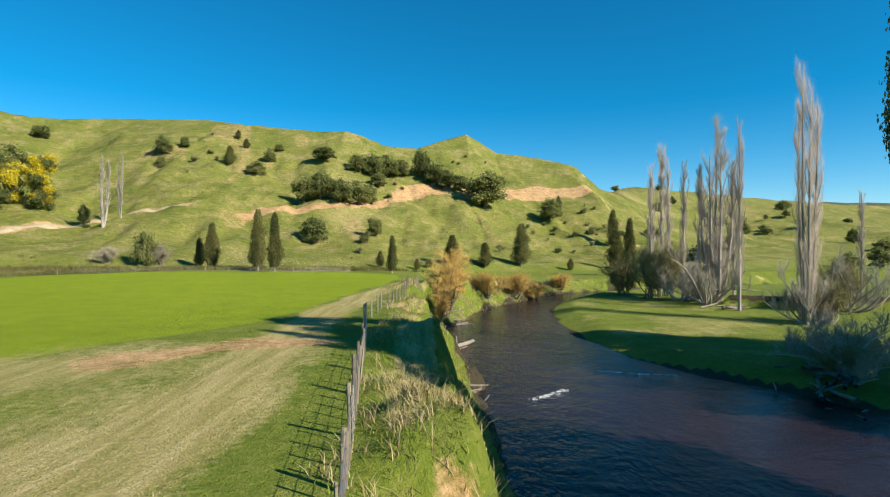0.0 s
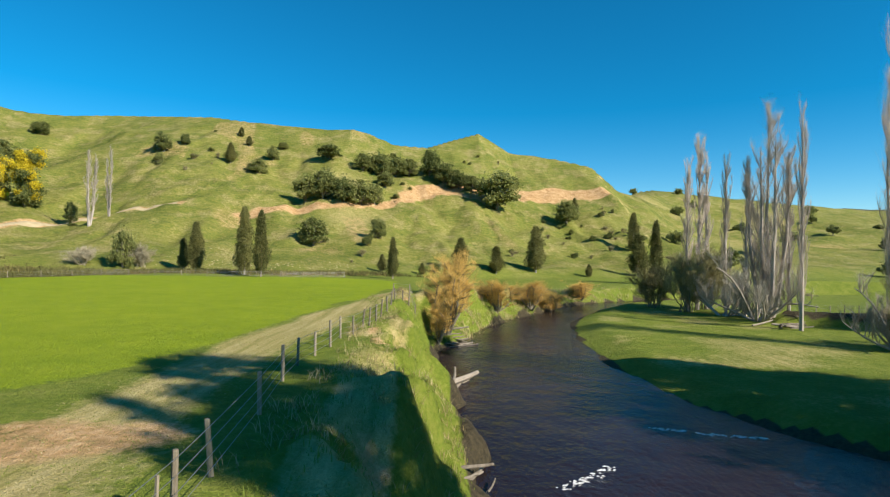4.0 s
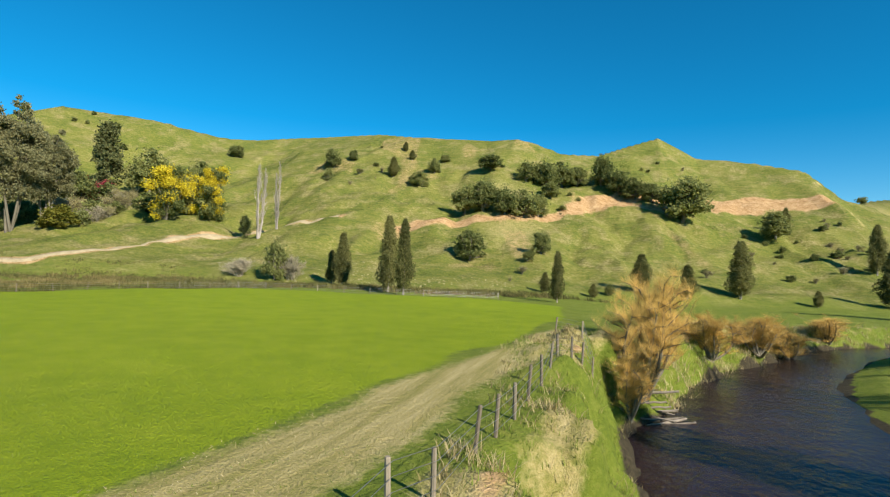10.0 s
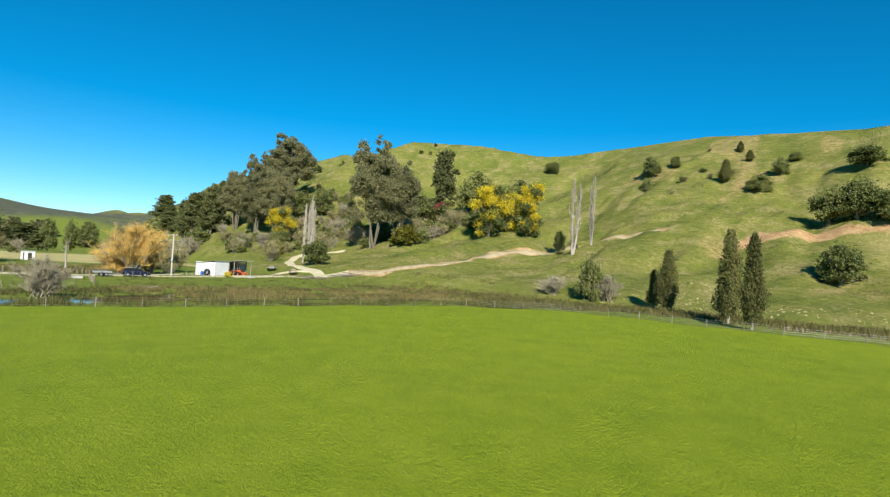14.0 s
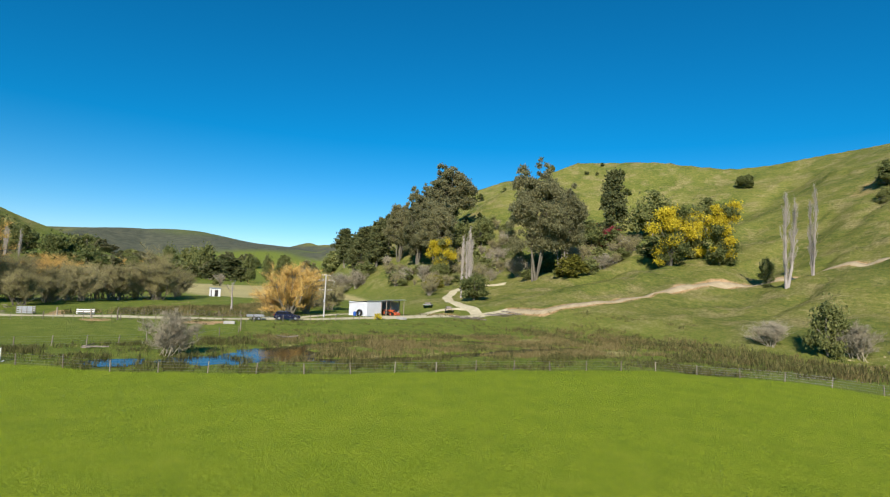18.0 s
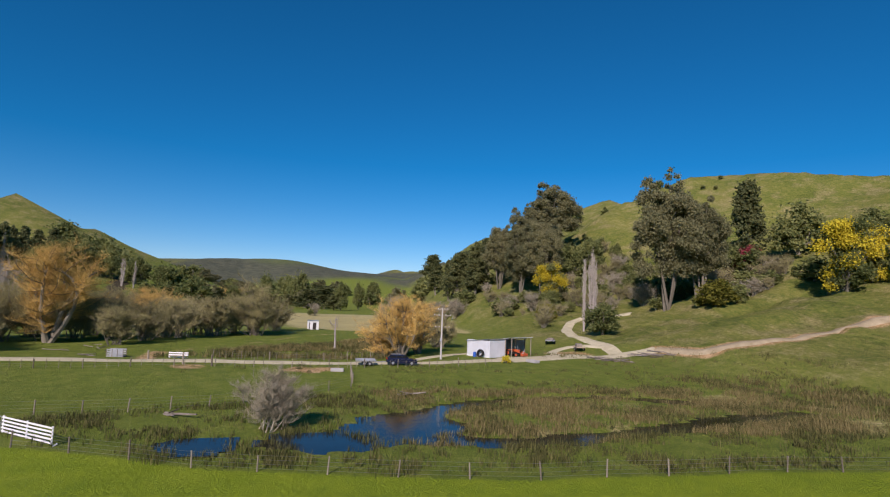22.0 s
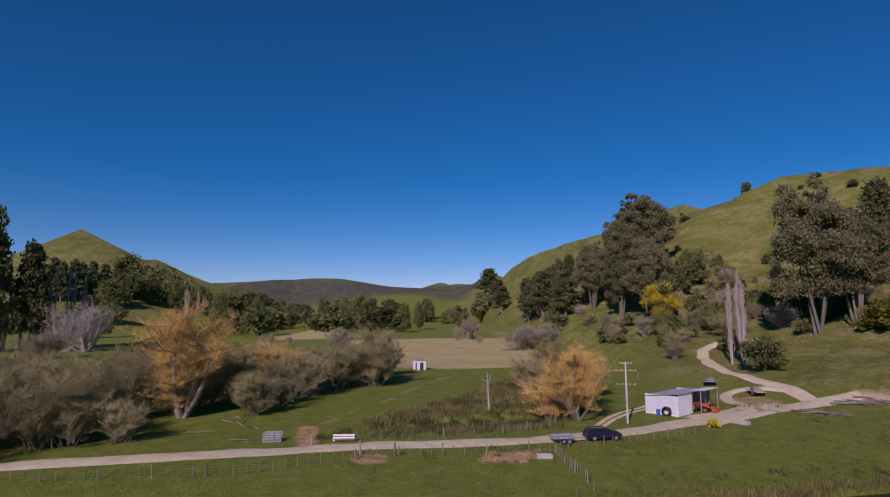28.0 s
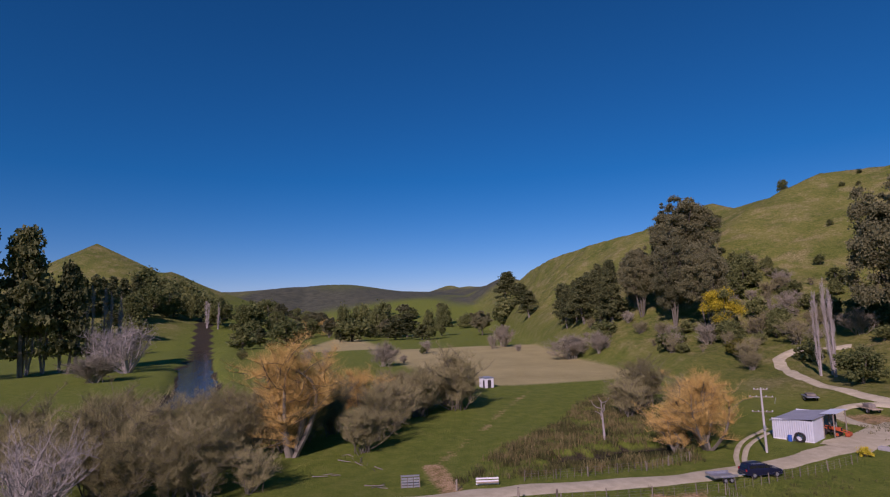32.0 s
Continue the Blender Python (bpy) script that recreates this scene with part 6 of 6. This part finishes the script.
near_pond = lambda x, y: pond_mask(x, y)
bx, by = scatter(7, 9000, -112, -72, 30, 118, lambda x, y, u: (near_pond(x, y) > -1.6) & (near_pond(x, y) < 0.22) & (u < 0.16 + 0.75 * smooth(0.0, 0.5, wobble(x, y, 2.2, 52))))
growth("rushes", "green-brown rushes round the marsh pond", "rushes", M_RUSH, bx, by, 9, 0.62, 0.2, 0.022, 0.4, 7)
bx, by = scatter(13, 26000, -114, -60, 27, 126, lambda x, y, u: (near_pond(x, y) < -0.1) & (lush_mask(x, y) < 0.2) & (x < np.interp(y, [27, 60, 84, 96, 108, 116, 126], [-82, -70, -68, -66, -56, -30, -18])) & (x > np.interp(y, [27, 45, 70, 126], [-92, -100, -108, -116])) & (u < 0.06 + 0.7 * smooth(0.1, 0.5, wobble(x, y, 3.6, 63))))
growth("marsh_sedge", "brown and green sedge along the paddock edge", "sedge", M_RUSH, bx, by, 9, 0.52, 0.24, 0.030, 0.5, 13)
bx, by = scatter(8, 15000, -104, -80, 56, 112, lambda x, y, u: (near_pond(x, y) < -0.1) & (u < 0.35 + 0.5 * wobble(x, y, 4, 53)))
growth("brown_sedge", "brown dead sedge covering the marsh", "sedge", M_RUSHBROWN, bx, by, 8, 0.55, 0.28, 0.024, 0.5, 8)


def wet_hollow(x, y):
    return (x < -129.5) & (x > np.interp(y, [30, 36, 53, 70, 84], [-131, -143, -160, -187, -190])) & (y < np.interp(x, [-188, -142, -128], [84, 67, 60])) & (pond_mask(x, y) < -0.02)


bx, by = scatter(9, 9500, -190, -128, 28, 86, lambda x, y, u: wet_hollow(x, y) & (u < 0.12 + 0.75 * smooth(-0.05, 0.4, wobble(x, y, 2.6, 54))))
growth("rushes", "dark rush clumps in the wet hollow", "rushes", M_RUSH, bx, by, 11, 0.85, 0.36, 0.036, 0.5, 9)
bx, by = scatter(19, 8000, -190, -128, 28, 86, lambda x, y, u: wet_hollow(x, y) & (u < 0.1 + 0.7 * smooth(0.0, 0.5, wobble(x, y, 3.1, 73))))
growth("brown_sedge", "brown dead sedge among the rushes of the hollow", "sedge", M_RUSHBROWN, bx, by, 10, 0.8, 0.36, 0.036, 0.5, 19)
bx, by = scatter(10, 2600, -140, -70, 85, 150, lambda x, y, u: (u < 0.1 + 0.85 * smooth(0.1, 0.5, wobble(x, y, 5, 55))) & (y < lerp_on(x, TOE[0], TOE[1]) + 14) & (y > lerp_on(x, TOE[0], TOE[1]) - 20))
growth("rushes", "scattered rush tussocks at the foot of the hill", "rushes", M_RUSH, bx, by, 10, 0.6, 0.3, 0.035, 0.5, 10)
bx, by = scatter(11, 3600, -122, -92, 34, 118, lambda x, y, u: u < 0.5 * smooth(0.1, 0.5, wobble(x, y, 4, 56)))
growth("rushes", "small dark tussocks on the green flat", "rushes", M_RUSH, bx, by, 9, 0.4, 0.22, 0.03, 0.5, 11)
bx, by = scatter(12, 5000, -90, 5, 108, 150, lambda x, y, u: (np.abs(y - lerp_on(x, TOE[0], TOE[1]) + 6) < 9) & (y > 112) & (u < 0.45))
growth("fence_scrub", "dark low scrub along the foot of the hill", "scrub", M_RUSH, bx, by, 12, 0.9, 0.45, 0.05, 0.6, 12)

bx, by = scatter(14, 7000, -116, -12, 100, 150, lambda x, y, u: (np.abs(y - lerp_on(x, TOE[0], TOE[1]) + 7) < 11) & (lush_mask(x, y) < 0.3) & (u < 0.15 + 0.6 * smooth(-0.1, 0.4, wobble(x, y, 5, 67))))
growth("brown_sedge", "brown rank grass between the paddock and the hill", "sedge", M_RUSHBROWN, bx, by, 9, 0.75, 0.35, 0.035, 0.6, 14)


def scrub(label, seed, n, x0, x1, y0, y1, keep, kinds, lo, hi, name="scrub_bush"):
    xs, ys = scatter(seed, n, x0, x1, y0, y1, keep)
    rng = np.random.RandomState(seed)
    for x, y in zip(xs, ys):
        h = rng.uniform(lo, hi)
        tree(kinds[rng.randint(len(kinds))], float(x), float(y), h, h * rng.uniform(0.9, 1.6), name, label, "bush", group=label)


up_hill = lambda x, y: (y - lerp_on(x, TOE[0], TOE[1])) / (lerp_on(x, RIDGE[0], RIDGE[1]) - lerp_on(x, TOE[0], TOE[1]))
scrub("low dark scrub dotted over the hillside", 21, 330, -120, 95, 160, 330, lambda x, y, u: (up_hill(x, y) < 0.93) & (up_hill(x, y) > 0.12) & (wobble(x, y, 26, 57) > 0.2), ["light_bush", "light_bush", "light_shrub"], 0.9, 3.0)
scrub("tangled olive scrub below the homestead", 22, 420, -300, -165, 118, 235, lambda x, y, u: (up_hill(x, y) > 0.02) & (up_hill(x, y) < 0.42) & (near_line(x, y, TRACKS["drive"])[0] > 5) & ((x < -188) | (y > 150)) & (u < 0.62), ["light_bush", "light_shrub", "light_bush", "light_shrub", "light_bush", "light_grey"], 2.6, 8.0)
scrub("leafless brown thicket on the valley flat", 23, 60, -420, -150, -40, 118, lambda x, y, u: (u < 0.6) & (wobble(x, y, 40, 58) > 0.15) & (near_line(x, y, REACH)[0] > 13) & ((y > 86) | (y < 8) | (x < -300)) & (up_hill(x, y) < 0.1), ["light_shrub", "light_grey", "light_bush"], 4, 9)
scrub("scattered scrub on the far hills beyond the poplars", 24, 46, 70, 330, 190, 520, lambda x, y, u: u < 0.8, ["light_bush"], 3, 9)
scrub("distant tree in the upper valley", 25, 170, -1250, -480, -330, 210, lambda x, y, u: (wobble(x, y, 120, 59) > -0.25) & (near_line(x, y, REACH)[0] > 25) & (ground(x, y) < 45), ["light_bush", "light_pine", "light_gum", "light_bush"], 12, 24, "distant_tree")
scrub("dark bush in a gully of the far spur", 26, 60, -420, -250, 150, 275, lambda x, y, u: (wobble(x + 0.3 * y, y * 0.35, 34, 21) < -0.3) & (up_hill(x, y) > 0.35) & (up_hill(x, y) < 0.97), ["light_bush"], 2, 5)

# driftwood and stumps by the water
log_pile("bleached drift logs stranded against the bank", 1.2, 53.6, 4, 0.35, 62, 12, "drift_logs", 2.1)
log_pile("dark stump and roots at the water's edge", 1.9, 34.8, 5, 0.5, 60, 13, "river_stump", 0.8)
log_pile("pale flood debris below the willow", 1.9, 73.6, 22, 1.5, 20, 14, "flood_debris")
log_pile("fallen limbs on the far bank", 27.5, 37.5, 34, 3.0, 50, 15, "flood_debris", 1.2)
log_pile("grey roots under the poplars", 46.0, 84.5, 14, 1.9, 20, 16, "fallen_limbs", 1.1)
log_pile("dead branch lying in the marsh", -92.5, 38.0, 3, 0.6, 20, 17, "fallen_limb", 0.9)
log_pile("dead branch on the wet grass", -101.0, 60.0, 3, 0.5, 60, 18, "fallen_limb", 0.9)

# white water over the shallows
def riffle(x0, y0, x1, y1, n, seed):
    rng = np.random.RandomState(seed)
    root = thing("riffle", "small white water over a shallow", "white water", "riffles", x=x0, y=y0, z=WATER_Z)
    v, f = [], []
    for _ in range(n):
        t = rng.uniform()
        cx, cy = (x1 - x0) * t + rng.normal() * 0.15, (y1 - y0) * t + rng.normal() * 0.12
        s = rng.uniform(0.025, 0.075)
        b = len(v)
        v += [(cx - s * 1.8, cy - s * 0.4, 0.005), (cx + s * 1.6, cy - s * 0.5, 0.005), (cx + s * 1.9, cy + s * 0.4, 0.005), (cx - s * 1.5, cy + s * 0.5, 0.005), (cx, cy, 0.03 + s * 0.35)]
        f += [(b, b + 1, b + 4), (b + 1, b + 2, b + 4), (b + 2, b + 3, b + 4), (b + 3, b, b + 4)]
    part("foam", mesh_of("foam", v, f, M_FOAM), root)


riffle(15.2, 43.2, 18.6, 42.6, 70, 1)
riffle(5.6, 35.6, 8.6, 38.2, 60, 2)
riffle(12.8, 44.2, 14.6, 43.6, 40, 3)

# clods and stones on the hill
rng = np.random.RandomState(31)
stones_v, stones_f = [], []
for _ in range(1700):
    x, y = rng.uniform(-75, 30), rng.uniform(128, 176)
    if wobble(x, y, 16, 61) < 0.12 or up_hill(x, y) < 0.0:
        continue
    s, z = rng.uniform(0.10, 0.30), gz(x, y)
    b = len(stones_v)
    for dx, dy, dz in ((-1, -0.7, -0.2), (0.9, -0.8, -0.2), (1, 0.8, -0.2), (-0.8, 0.9, -0.2), (-0.5, -0.4, 0.5), (0.5, -0.3, 0.6), (0.4, 0.5, 0.45), (-0.4, 0.4, 0.55)):
        stones_v.append((x + s * dx * rng.uniform(0.7, 1.2), y + s * dy * rng.uniform(0.7, 1.2), z + s * dz))
    stones_f += [(b, b + 1, b + 5, b + 4), (b + 1, b + 2, b + 6, b + 5), (b + 2, b + 3, b + 7, b + 6), (b + 3, b, b + 4, b + 7), (b + 4, b + 5, b + 6, b + 7)]
tagged(new("stones", mesh_of("stones", stones_v, stones_f, M_CLOD)), "pale stones scattered on the lower slope", "stones", kind="stuff")
